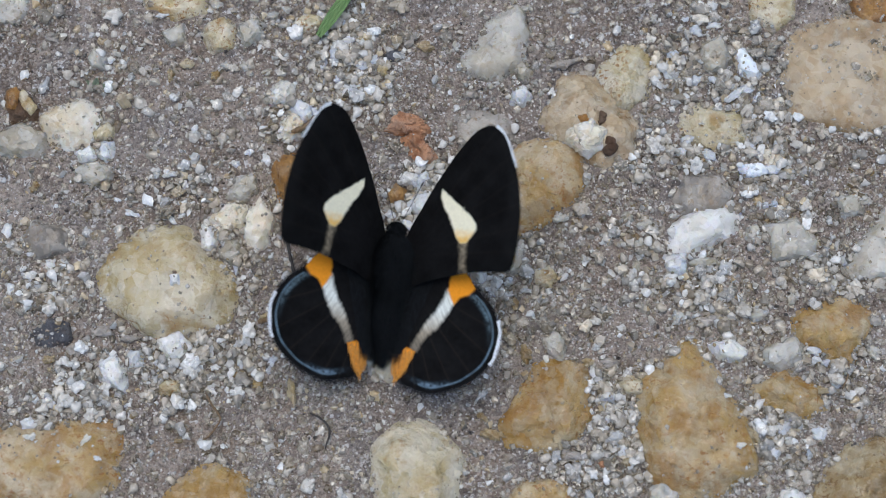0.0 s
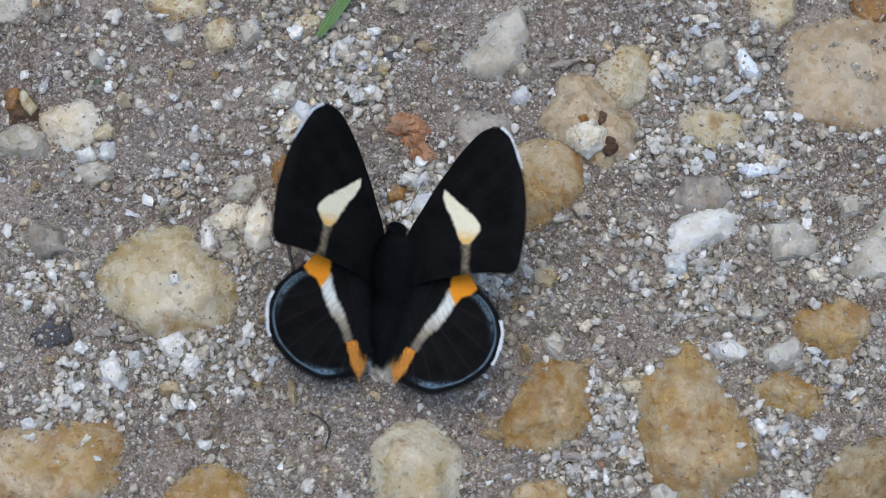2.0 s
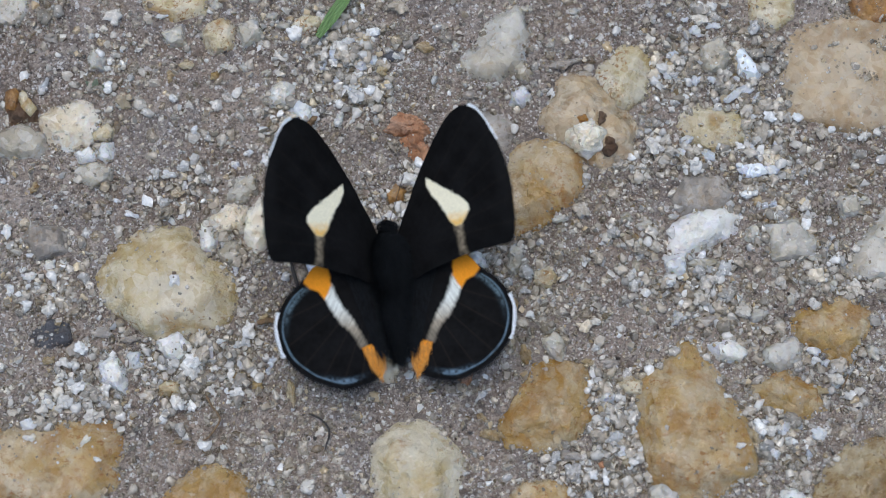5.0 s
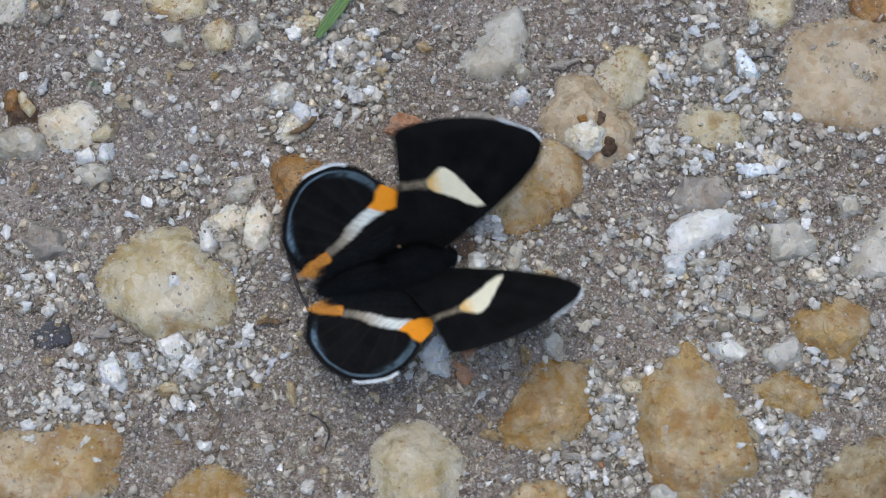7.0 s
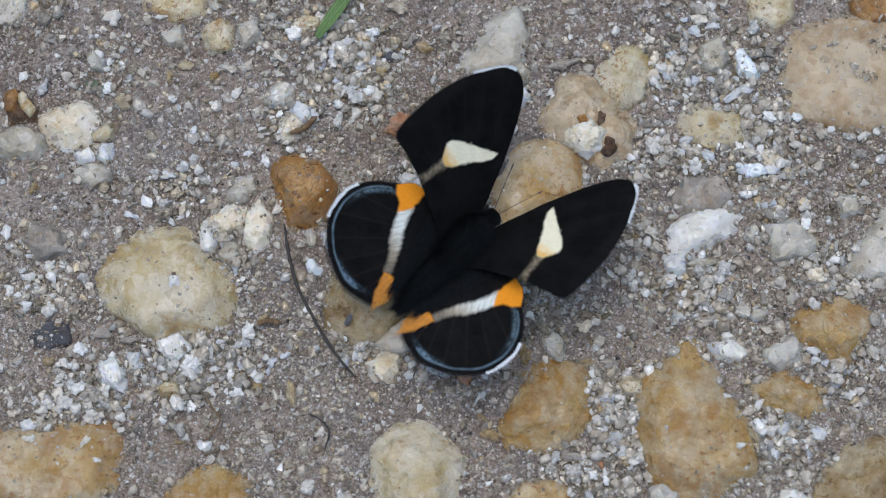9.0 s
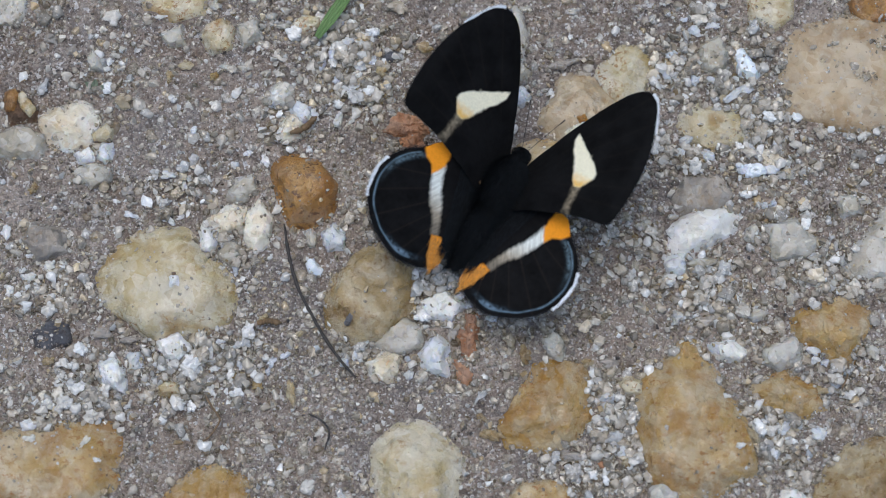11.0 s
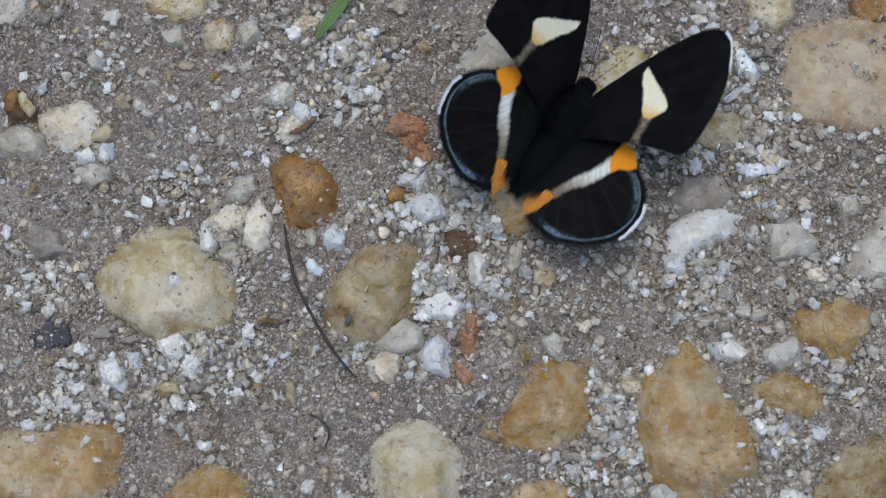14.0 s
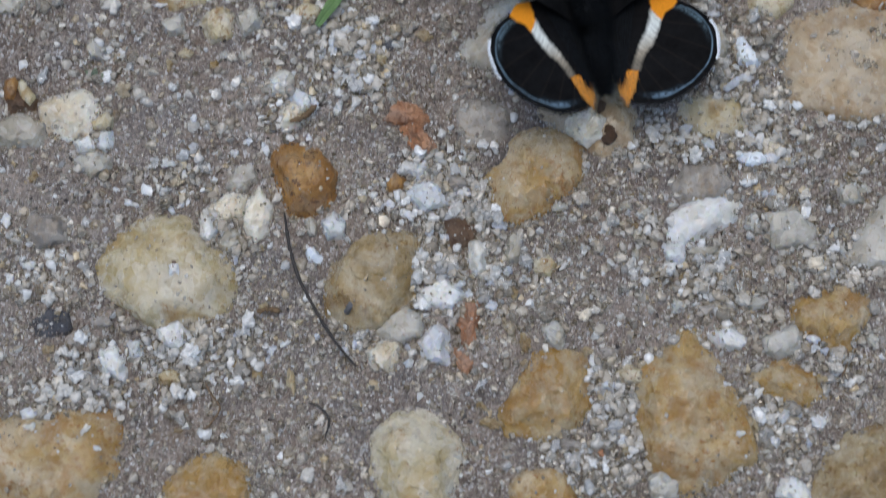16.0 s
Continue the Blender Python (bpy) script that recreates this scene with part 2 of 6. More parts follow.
def part(name, bm, material, parent=None, label="", smooth=True, facets=0):
    """Links a bmesh as one mesh object, under a thing where one is given."""
    me = bpy.data.meshes.new(name)
    for f in bm.faces:
        f.smooth = smooth
    bm.to_mesh(me)
    bm.free()
    if facets:
        me.set_sharp_from_angle(angle=radians(facets))
    me.materials.append(material)
    ob = new(name, me)
    if parent:
        ob.parent = parent
    return tagged(ob, label)


def mesh_object(name, verts, faces, material, smooth=False):
    me = bpy.data.meshes.new(name)
    me.from_pydata(verts, [], faces)
    me.polygons.foreach_set("use_smooth", [smooth] * len(me.polygons))
    me.materials.append(material)
    me.update()
    return new(name, me)


def lattice(ix, iy, seed):
    n = (ix * 374761393 + iy * 668265263 + seed * 1442695041) & 0xFFFFFFFF
    n = ((n ^ (n >> 13)) * 1274126177) & 0xFFFFFFFF
    return ((n ^ (n >> 16)) & 0xFFFF) / 65535.0


def bumps(x, y, size, seed):
    """Smooth value noise between -1 and 1 on arrays, with lumps of the given size."""
    x, y = np.asarray(x) / size, np.asarray(y) / size
    ix, iy = np.floor(x).astype(np.int64), np.floor(y).astype(np.int64)
    fx, fy = x - ix, y - iy
    fx, fy = fx * fx * (3 - 2 * fx), fy * fy * (3 - 2 * fy)
    a, b = lattice(ix, iy, seed), lattice(ix + 1, iy, seed)
    c, d = lattice(ix, iy + 1, seed), lattice(ix + 1, iy + 1, seed)
    return 2 * ((a * (1 - fx) + b * fx) * (1 - fy) + (c * (1 - fx) + d * fx) * fy) - 1


def ground_height(x, y):
    """Relief of the ground, in metres, for places in metres."""
    near = np.clip(1.6 - np.hypot(np.asarray(x), np.asarray(y)) / 0.25, 0, 1)
    h = 0.5 * bumps(x, y, 0.021, 3) + 0.42 * bumps(x, y, 0.009, 5) + 0.45 * bumps(x, y, 0.004, 7)
    h = h + 0.22 * bumps(x, y, 0.0017, 11) + 0.14 * bumps(x, y, 0.0008, 13)
    return near * h * MM - 0.0004


def reach(inner, step, outer, growth):
    """Places along one axis: even steps in the middle, then ever longer ones out to the horizon."""
    half = list(np.arange(0, inner, step))
    s = step
    while half[-1] < outer:
        s *= growth
        half.append(half[-1] + s)
    return np.array([-v for v in half[:0:-1]] + half)


def build_ground():
    xs, ys = reach(0.068, 0.00034, 400, 1.35), reach(0.046, 0.00034, 400, 1.35)
    gx, gy = np.meshgrid(xs, ys)
    gz = ground_height(gx, gy)
    nx, ny = len(xs), len(ys)
    verts = np.stack([gx.ravel(), gy.ravel(), gz.ravel()], 1)
    i = (np.arange(ny - 1)[:, None] * nx + np.arange(nx - 1)[None, :]).ravel()
    faces = np.stack([i, i + 1, i + nx + 1, i + nx], 1)
    me = bpy.data.meshes.new("ground")
    me.from_pydata(verts.tolist(), [], faces.tolist())
    me.polygons.foreach_set("use_smooth", [True] * len(me.polygons))
    me.materials.append(SAND)
    tagged(new("ground", me), "damp grey-brown silty sand strewn with quartz grit", "ground", kind="structure")


build_ground()

# ---------------------------------------------------------------- pebbles
from mathutils.bvhtree import BVHTree

rock_polys, shard_polys = [], []


def rock_mesh(name, sides, height, level, seed, rough, bulge=20.0, slope=0.5, lean=(0.0, 0.0), chips=8, knobs=0.0, grainy=1.0):
    """A stone as rounded planes: side faces (angle in degrees, distance in mm), a top, and a buried underside,
    broken up by knobs into crystal faces about grainy mm across."""
    rnd = random.Random(seed)
    bm = bmesh.new()
    bmesh.ops.create_icosphere(bm, subdivisions=level, radius=1)
    planes = []
    for ang, dist in sides:
        t = slope * rnd.uniform(0.4, 1.6)
        planes.append((Vector((math.cos(radians(ang)), math.sin(radians(ang)), t)), dist))
    planes.append((Vector((lean[0], lean[1], 1)), height))
    mean = sum(d for _, d in sides) / len(sides)
    for _ in range(chips):
        ang, dist = rnd.choice(sides)
        ang, t = ang + rnd.uniform(-28, 28), rnd.uniform(0.7, 3.2)
        n = Vector((math.cos(radians(ang)), math.sin(radians(ang)), t))
        planes.append((n, (dist + t * height) * rnd.uniform(0.78, 0.96)))
    planes.append((Vector((0, 0, -1)), max(height * 0.8, 0.35 * mean)))
    off = Vector((rnd.uniform(0, 50), rnd.uniform(0, 50), rnd.uniform(0, 50)))
    for v in bm.verts:
        d = v.co.normalized()
        tot = 0.0
        for n, dist in planes:
            k = n.dot(d) / dist
            if k > 0:
                tot += k ** bulge
        p = d * tot ** (-1 / bulge)
        w = noise.noise(p / (mean * 0.6) + off) * 0.6 + noise.noise(p / (mean * 0.25) + off) * 0.35
        if level > 3:
            w += 0.2 * noise.noise(p / (mean * 0.1) + off) - 0.2 * abs(noise.noise(p / (mean * 0.16) - off))
        if knobs:
            _, near = noise.voronoi(p / grainy + off)
            tilt = noise.cell_vector(near[0] * 7.3) - Vector((0.5, 0.5, 0.5))
            step = tilt.dot(p / grainy + off - near[0]) + 0.3 * noise.cell(near[0] * 3.1)
            v.co = p + d * (w * rough * mean + knobs * grainy * step)
        else:
            v.co = p + d * (w * rough * mean)
    bm.verts.ensure_lookup_table()
    return bm


def top_at(x, y):
    """Height (mm) of the stones already laid at x, y (mm), or far below where there is none."""
    best = -99.0
    for verts, faces in rock_polys:
        if abs(verts[0].x - x * MM) < 0.02 and abs(verts[0].y - y * MM) < 0.02:
            hit, *_ = BVHTree.FromPolygons(verts, faces).ray_cast(Vector((x * MM, y * MM, 0.05)), Vector((0, 0, -1)))
            if hit:
                best = max(best, hit.z / MM)
    return best


def stone(x, y, height, sides, material, label, group="", name="pebble", level=4, seed=1, rough=0.14, bulge=20.0, slope=0.5, lean=(0.0, 0.0), sink=0.0, smooth=True, knobs=0.0, grainy=1.0, chips=8, facets=0):
    """A stone set in the ground at x, y (mm); height (mm) is what stands out of the sand."""
    bm = rock_mesh(name, sides, height, level, seed, rough, bulge, slope, lean, chips, knobs, grainy)
    z = float(ground_height(x * MM, y * MM)) / MM - sink
    if sink < 0:
        z = max(z + sink, top_at(x, y))
    for v in bm.verts:
        v.co *= MM
    base = Vector((x, y, z)) * MM
    rock_polys.append(([v.co + base for v in bm.verts], [[v.index for v in f.verts] for f in bm.faces]))
    ob = part(name, bm, material, smooth=smooth, facets=facets)
    ob.location = base
    return tagged(ob, label, "stone", group)


def crystal(rnd, n, stretch):
    """One broken crystal, the hull of n scattered corners: points and triangles."""
    bm = bmesh.new()
    for k in range(n):
        z = 1 - 2 * (k + 0.5) / n
        t = 2.4 * k + rnd.uniform(-0.6, 0.6)
        r = math.sqrt(1 - z * z)
        d = Vector((r * math.cos(t), r * math.sin(t), z)) * rnd.uniform(0.78, 1.15)
        bm.verts.new([a * b for a, b in zip(d, stretch)])
    hull = bmesh.ops.convex_hull(bm, input=bm.verts[:])
    loose = {g for g in hull["geom_interior"] + hull["geom_unused"] if isinstance(g, bmesh.types.BMVert)}
    bmesh.ops.delete(bm, geom=list(loose), context="VERTS")
    bm.verts.index_update()
    out = np.array([v.co[:] for v in bm.verts]), np.array([[v.index for v in f.verts] for f in bm.faces])
    bm.free()
    return out


def grain_shapes(count, corners, seed, lumps=(0, 0), flat=(0.6, 0.95), level=0):
    """Grains of quartz: single crystals or, with a level, lumps of several grown together under one skin."""
    out = []
    for i in range(count):
        rnd = random.Random(seed + i)
        stretch = Vector((rnd.uniform(0.75, 1.2), rnd.uniform(0.6, 0.95), rnd.uniform(*flat)))
        more = rnd.randint(*lumps)
        grown = [crystal(rnd, rnd.randint(*corners), stretch * (0.85 if more else 1.0))]
        for _ in range(more):
            size = rnd.uniform(0.28, 0.55)
            q, f = crystal(rnd, rnd.randint(7, 11), Vector((rnd.uniform(0.8, 1.2), rnd.uniform(0.7, 1.0), rnd.uniform(0.7, 1.0))) * size)
            t, up = rnd.uniform(0, 6.28), rnd.uniform(-0.2, 0.9)
            at = np.array([math.cos(t) * stretch.x * math.cos(up), math.sin(t) * stretch.y * math.cos(up), math.sin(up) * stretch.z]) * rnd.uniform(0.55, 0.85)
            turn = np.array(Euler((rnd.uniform(0, 6), rnd.uniform(0, 6), rnd.uniform(0, 6))).to_matrix())
            grown.append((q @ turn.T + at, f))
        out.append(skin(grown, level) if level else grown[0])
    return out


def skin(grown, level):
    """The outer surface of overlapping crystals, as seen from the middle: points and triangles."""
    bm = bmesh.new()
    bmesh.ops.create_icosphere(bm, subdivisions=level, radius=1)
    way = np.array([v.co[:] for v in bm.verts])
    tris = np.array([[v.index for v in f.verts] for f in bm.faces])
    bm.free()
    far = np.full(len(way), 0.2)
    for pts, faces in grown:
        a, b, c = (pts[faces[:, k]] for k in range(3))
        n = np.cross(b - a, c - a)
        n *= np.sign(((a - pts.mean(0)) * n).sum(1))[:, None]
        along, dist = way @ n.T, (n * a).sum(1)
        with np.errstate(divide="ignore", invalid="ignore"):
            t = dist / along
        leave = np.where(along > 1e-9, t, np.inf).min(1)
        enter = np.where(along < -1e-9, t, -np.inf).max(1)
        far = np.where((enter <= leave) & (leave > far), leave, far)
    return way * far[:, None], tris


GRAINS, CRUMBS = grain_shapes(24, (8, 12), 100), grain_shapes(28, (9, 14), 200)
CHUNKS, LUMPS = (grain_shapes(40, (11, 17), 300, (2, 6), (0.5, 0.8), level) for level in (2, 4))


def shard(x, y, w, l, turn, material, label, seed):
    """A small quartz piece, w by l millimetres, set in the sand at x, y (mm)."""
    pts, tris = LUMPS[seed % len(LUMPS)]
    c, s = math.cos(radians(turn)), math.sin(radians(turn))
    size = pts * np.array((l * 0.5, w * 0.55, w * 0.55)) * MM
    size = np.stack([size[:, 0] * c - size[:, 1] * s, size[:, 0] * s + size[:, 1] * c, size[:, 2]], 1)
    ob = mesh_object("pebble", size.tolist(), tris.tolist(), material, True)
    ob.data.set_sharp_from_angle(angle=radians(32))
    ob.location = (x * MM, y * MM, float(ground_height(x * MM, y * MM)) + 0.14 * w * MM)
    shard_polys.append(([Vector(p) + ob.location for p in size.tolist()], tris.tolist()))
    return tagged(ob, label, "stone", "grit pieces")


stone(-36.05, -4.65, 2.27, ((147, 8.94), (126, 8.47), (87, 8.0), (48, 6.9), (40, 6.6), (1, 8.3), (-57, 8.0), (-78, 7.5), (-119, 7.39), (-128, 7.45), (-158, 9.07)), CREAM, 'large pale cream quartz pebble with rusty stains', level=5, rough=0.11, slope=1.1, chips=7, bulge=24.0, knobs=0.2, grainy=2.3, facets=26, seed=1)
stone(-18.49, 8.13, 2.47, ((123, 5.37), (83, 4.46), (39, 4.09), (-10, 4.53), (-51, 4.77), (-100, 5.0), (-154, 3.77), (-166, 3.81)), RUST, 'rust-orange pebble with a pitted surface', rough=0.08, level=5, slope=0.7, chips=9, bulge=44.0, knobs=0.16, grainy=1.2, facets=34, seed=2)
stone(-9.21, -5.78, 2.27, ((136, 5.72), (99, 6.61), (78, 7.45), (6, 6.47), (-26, 5.66), (-44, 5.72), (-79, 6.64), (-133, 7.72), (-175, 6.64), (161, 5.77)), TAN, 'rounded olive-tan pebble sunk in grit', rough=0.08, level=5, slope=1.1, chips=7, bulge=24.0, knobs=0.2, grainy=2.3, facets=26, seed=3)
stone(-5.56, -11.84, 1.4, ((126, 2.16), (58, 2.84), (-10, 2.98), (-69, 2.29), (-110, 2.53), (142, 2.47)), PALE, 'flat translucent greyish pebble in the grit', level=4, bulge=32.0, chips=12, facets=30, knobs=0.3, grainy=1.1, seed=4)
stone(-51.36, -29.89, 2.06, ((101, 7.65), (84, 7.17), (61, 8.17), (28, 10.71), (-34, 8.84), (7, 9.29), (-90, 6.58), (-177, 9.87)), OCHRE, 'broad ochre stone at the edge of the grit', lean=(0.05, 0.1), level=5, rough=0.11, slope=1.1, chips=7, bulge=24.0, knobs=0.2, grainy=2.3, facets=26, seed=5)
stone(-30.74, -32.66, 1.85, ((124, 4.43), (106, 4.14), (54, 5.19), (8, 5.98), (-90, 3.44), (171, 6.43)), OCHRE, 'buff-orange pebble half sunk in sand', level=5, rough=0.11, slope=1.1, chips=7, bulge=24.0, knobs=0.2, grainy=2.3, facets=26, seed=6)
stone(-3.59, -30.39, 3.09, ((146, 7.02), (96, 7.42), (61, 6.75), (37, 6.76), (-4, 6.15), (-17, 6.34), (-90, 6.86), (-165, 6.07), (179, 5.96)), CREAM, 'pale yellow quartz pebble with a faceted top', level=5, rough=0.11, slope=1.1, chips=7, bulge=24.0, knobs=0.2, grainy=2.3, facets=26, seed=7)
stone(13.74, -21.31, 2.68, ((149, 5.04), (127, 5.37), (86, 6.58), (4, 5.9), (-39, 5.6), (-72, 5.71), (-100, 6.38), (-154, 7.38)), OCHRE, 'ochre-yellow quartz pebble with a chipped edge', level=5, rough=0.11, slope=1.1, chips=7, bulge=24.0, knobs=0.2, grainy=2.3, facets=26, seed=8)
stone(33.54, -23.36, 2.68, ((130, 9.78), (135, 9.51), (93, 12.11), (37, 8.97), (12, 6.29), (32, 6.74), (37, 6.2), (-50, 10.2), (-73, 9.93), (-126, 10.19), (-168, 8.02), (-178, 8.05)), OCHRE, 'large blotched ochre-brown stone with pale crust', rough=0.11, level=5, slope=1.1, chips=7, bulge=24.0, knobs=0.2, grainy=2.3, facets=26, seed=9)
stone(45.28, -19.76, 2.06, ((141, 4.39), (120, 3.71), (64, 3.21), (21, 4.01), (-44, 4.19), (-79, 3.79), (-132, 2.95), (-121, 2.77)), OCHRE, 'small ochre pebble among white grit', level=5, rough=0.11, slope=1.1, chips=7, bulge=24.0, knobs=0.2, grainy=2.3, facets=26, seed=10)
stone(51.40, -10.71, 2.27, ((122, 4.62), (103, 4.14), (47, 5.01), (-11, 5.14), (-42, 4.87), (-110, 4.35), (-130, 4.45), (-173, 5.79)), OCHRE, 'brownish-orange pebble with dark specks', level=5, rough=0.11, slope=1.1, chips=7, bulge=24.0, knobs=0.2, grainy=2.3, facets=26, seed=11)
stone(56.13, -31.38, 3.09, ((150, 6.86), (125, 5.7), (117, 5.73), (92, 7.06), (-3, 6.92), (-90, 5.75), (180, 8.92)), TAN, 'large smooth tan stone', level=5, rough=0.11, slope=1.1, chips=7, bulge=24.0, knobs=0.2, grainy=2.3, facets=26, seed=12)
stone(44.80, -14.09, 2.0, ((113, 1.94), (36, 2.99), (-12, 2.67), (-68, 2.15), (-114, 2.5), (172, 2.96), (115, 1.96)), PALE, 'pale grey-cream pebble in the sand', level=4, chips=12, bulge=44.0, rough=0.1, facets=30, knobs=0.4, grainy=0.9, seed=13)
stone(34.17, 2.69, 2.03, ((130, 3.04), (96, 3.36), (46, 5.09), (-20, 4.3), (-59, 2.76), (-65, 2.77), (-120, 4.93), (167, 4.24)), WHITE, 'bright white quartz lump with a rough crust', rough=0.13, level=4, chips=12, bulge=44.0, facets=30, knobs=0.4, grainy=0.9, slope=0.95, seed=14)
stone(30.82, -2.00, 1.5, ((105, 1.59), (-3, 1.42), (-104, 1.74), (-161, 1.61)), BLUE, 'clear grey-white quartz chunk', level=4, chips=12, bulge=44.0, rough=0.1, facets=30, knobs=0.4, grainy=0.9, seed=15)
stone(34.45, 7.39, 1.09, ((148, 3.27), (96, 2.88), (34, 3.48), (-39, 3.4), (-84, 2.73), (-142, 3.69)), GREY, 'dark grey-brown stone in the sand', level=4, rough=0.12, slope=0.95, chips=14, bulge=36.0, seed=16)
stone(46.05, 1.19, 1.5, ((99, 2.9), (43, 2.91), (-43, 3.65), (-84, 2.7), (-166, 3.18)), PALE, 'translucent grey-beige quartz pebble', level=4, chips=12, bulge=44.0, rough=0.1, facets=30, knobs=0.4, grainy=0.9, seed=17)
stone(58.98, 0.37, 1.25, ((139, 3.46), (143, 3.53), (93, 5.75), (-3, 4.06), (-93, 4.6), (-134, 6.34)), PALE, 'beige quartz slab in sand', level=4, chips=12, bulge=44.0, rough=0.1, facets=30, knobs=0.4, grainy=0.9, slope=0.95, seed=18)
stone(54.28, 6.16, 1.3, ((109, 1.65), (13, 1.7), (-80, 1.68), (-164, 1.8)), PALE, 'rough beige pebble in the sand', rough=0.13, level=4, chips=12, bulge=44.0, facets=30, knobs=0.4, grainy=0.9, seed=19)
stone(12.59, 8.78, 1.85, ((153, 5.48), (112, 5.55), (90, 6.34), (9, 7.02), (-23, 5.84), (-63, 5.14), (-74, 5.78), (-141, 7.97), (-164, 7.29)), OCHRE, 'ochre-yellow slab of quartz', rough=0.11, level=5, slope=1.1, chips=7, bulge=24.0, knobs=0.2, grainy=2.3, facets=26, seed=20)
stone(19.63, 17.17, 1.75, ((150, 6.12), (98, 6.48), (55, 4.71), (36, 4.75), (-2, 6.02), (-72, 6.35), (-122, 4.54), (-136, 4.77)), PINK, 'buff stone with dark pits', level=5, rough=0.11, slope=1.1, chips=7, bulge=24.0, knobs=0.2, grainy=2.3, facets=26, seed=21)
stone(24.69, 23.88, 2.27, ((132, 4.2), (85, 5.07), (35, 4.79), (-14, 4.27), (-59, 4.24), (-119, 5.15), (-179, 4.24)), CREAM, 'rounded pale beige pebble', level=5, rough=0.11, slope=1.1, chips=7, bulge=24.0, knobs=0.2, grainy=2.3, facets=26, seed=22)
stone(7.07, 27.87, 1.56, ((143, 3.3), (141, 3.33), (69, 6.74), (16, 5.03), (-10, 4.24), (-48, 4.26), (-103, 5.26), (-127, 6.36)), PALE, 'angular pale quartz with grey specks', level=4, chips=12, bulge=44.0, rough=0.1, facets=30, knobs=0.4, grainy=0.9, slope=0.95, seed=23)
stone(56.85, 24.50, 0.5, ((172, 10.66), (127, 10.24), (90, 7.97), (83, 7.98), (-3, 9.63), (-89, 8.16), (-111, 8.69), (-160, 10.27)), PINK, 'wide flat buff-brown slab', level=5, rough=0.16, slope=1.3, chips=6, bulge=14.0, knobs=0.25, grainy=1.6, facets=34, seed=24)
stone(58.71, 33.76, 0.9, ((90, 2.74), (29, 3.01), (-76, 2.87), (-157, 2.85)), RUST, "rusty brown stone at the sand's edge", level=4, bulge=32.0, chips=12, seed=25)
stone(44.75, 34.19, 0.94, ((90, 3.02), (-4, 3.12), (-58, 3.38), (-112, 3.48), (-178, 3.08)), CREAM, 'flat pale ochre pebble', level=4, rough=0.12, slope=0.95, chips=14, bulge=36.0, seed=26)
stone(36.87, 16.89, 1.3, ((125, 4.7), (79, 3.4), (14, 5.1), (-74, 3.6), (-121, 4.0), (-172, 5.0)), CREAM, 'low amber-beige stone under grit', level=5, rough=0.11, slope=1.1, chips=7, bulge=24.0, knobs=0.2, grainy=2.3, facets=26, seed=27)
stone(5.01, 15.79, 0.55, ((113, 4.0), (61, 3.81), (0, 4.03), (-61, 3.89), (-116, 4.0), (-175, 3.81)), GREY, 'flat grey-beige stone flush with the sand', level=5, rough=0.12, slope=1.3, chips=6, bulge=14.0, knobs=0.2, grainy=1.4, facets=34, seed=28)
stone(36.80, 26.91, 1.4, ((118, 2.38), (22, 2.04), (-12, 2.13), (-82, 2.47), (-158, 2.19), (170, 2.1)), PALE, 'cream quartz pebble in the sand', level=4, chips=12, bulge=44.0, rough=0.1, facets=30, knobs=0.4, grainy=0.9, seed=29)
stone(41.17, 25.79, 1.2, ((112, 2.6), (32, 1.18), (-43, 2.47), (-117, 1.7), (-171, 1.41)), GLINT_FLAKE, 'bluish clear quartz splinter', smooth=False, level=3, chips=12, bulge=44.0, rough=0.1, facets=30, knobs=0.4, grainy=0.9, seed=30)
stone(19.13, 15.04, 1.6, ((114, 1.92), (57, 2.05), (-11, 2.25), (-72, 1.96), (-133, 2.03), (170, 2.43)), IVORY, 'chalk-white quartz lump in the sand', rough=0.22, sink=-0.6, level=4, chips=12, bulge=44.0, facets=30, knobs=0.9, grainy=0.7, seed=31)
stone(22.21, 13.96, 0.2, ((111, 1.27), (21, 0.94), (-39, 1.06), (-131, 1.19), (179, 0.89)), BROWN, 'dark brown pitted fragment', level=3, knobs=0.7, grainy=0.6, sink=-1.0, rough=0.5, bulge=32.0, chips=12, seed=32)
stone(21.22, 17.68, 0.2, ((115, 0.82), (2, 0.45), (-69, 0.85), (-178, 0.46)), BROWN, 'small dark brown flake on a buff stone', level=3, knobs=0.7, grainy=0.6, sink=-1.0, rough=0.5, bulge=32.0, chips=12, seed=33)
stone(18.78, 17.38, 0.35, ((97, 0.53), (25, 0.62), (-83, 0.53), (-155, 0.62)), RUST, 'rusty flake on a buff stone', level=3, knobs=0.7, grainy=0.6, sink=-1.0, rough=0.3, bulge=32.0, chips=12, seed=34)
stone(24.28, 11.92, 0.2, ((115, 0.59), (6, 0.52), (-71, 0.63), (-169, 0.54)), BROWN, 'dark flake by a buff stone', level=3, knobs=0.7, grainy=0.6, sink=-0.3, bulge=32.0, chips=12, seed=35)
stone(-50.34, 16.90, 1.72, ((128, 3.61), (100, 3.42), (42, 3.83), (-9, 3.63), (-66, 3.57), (-134, 3.5), (-163, 3.79)), IVORY, 'off-white quartz lump with a knobbly face', rough=0.13, level=4, chips=12, bulge=44.0, facets=30, knobs=0.4, grainy=0.9, slope=0.95, seed=36)
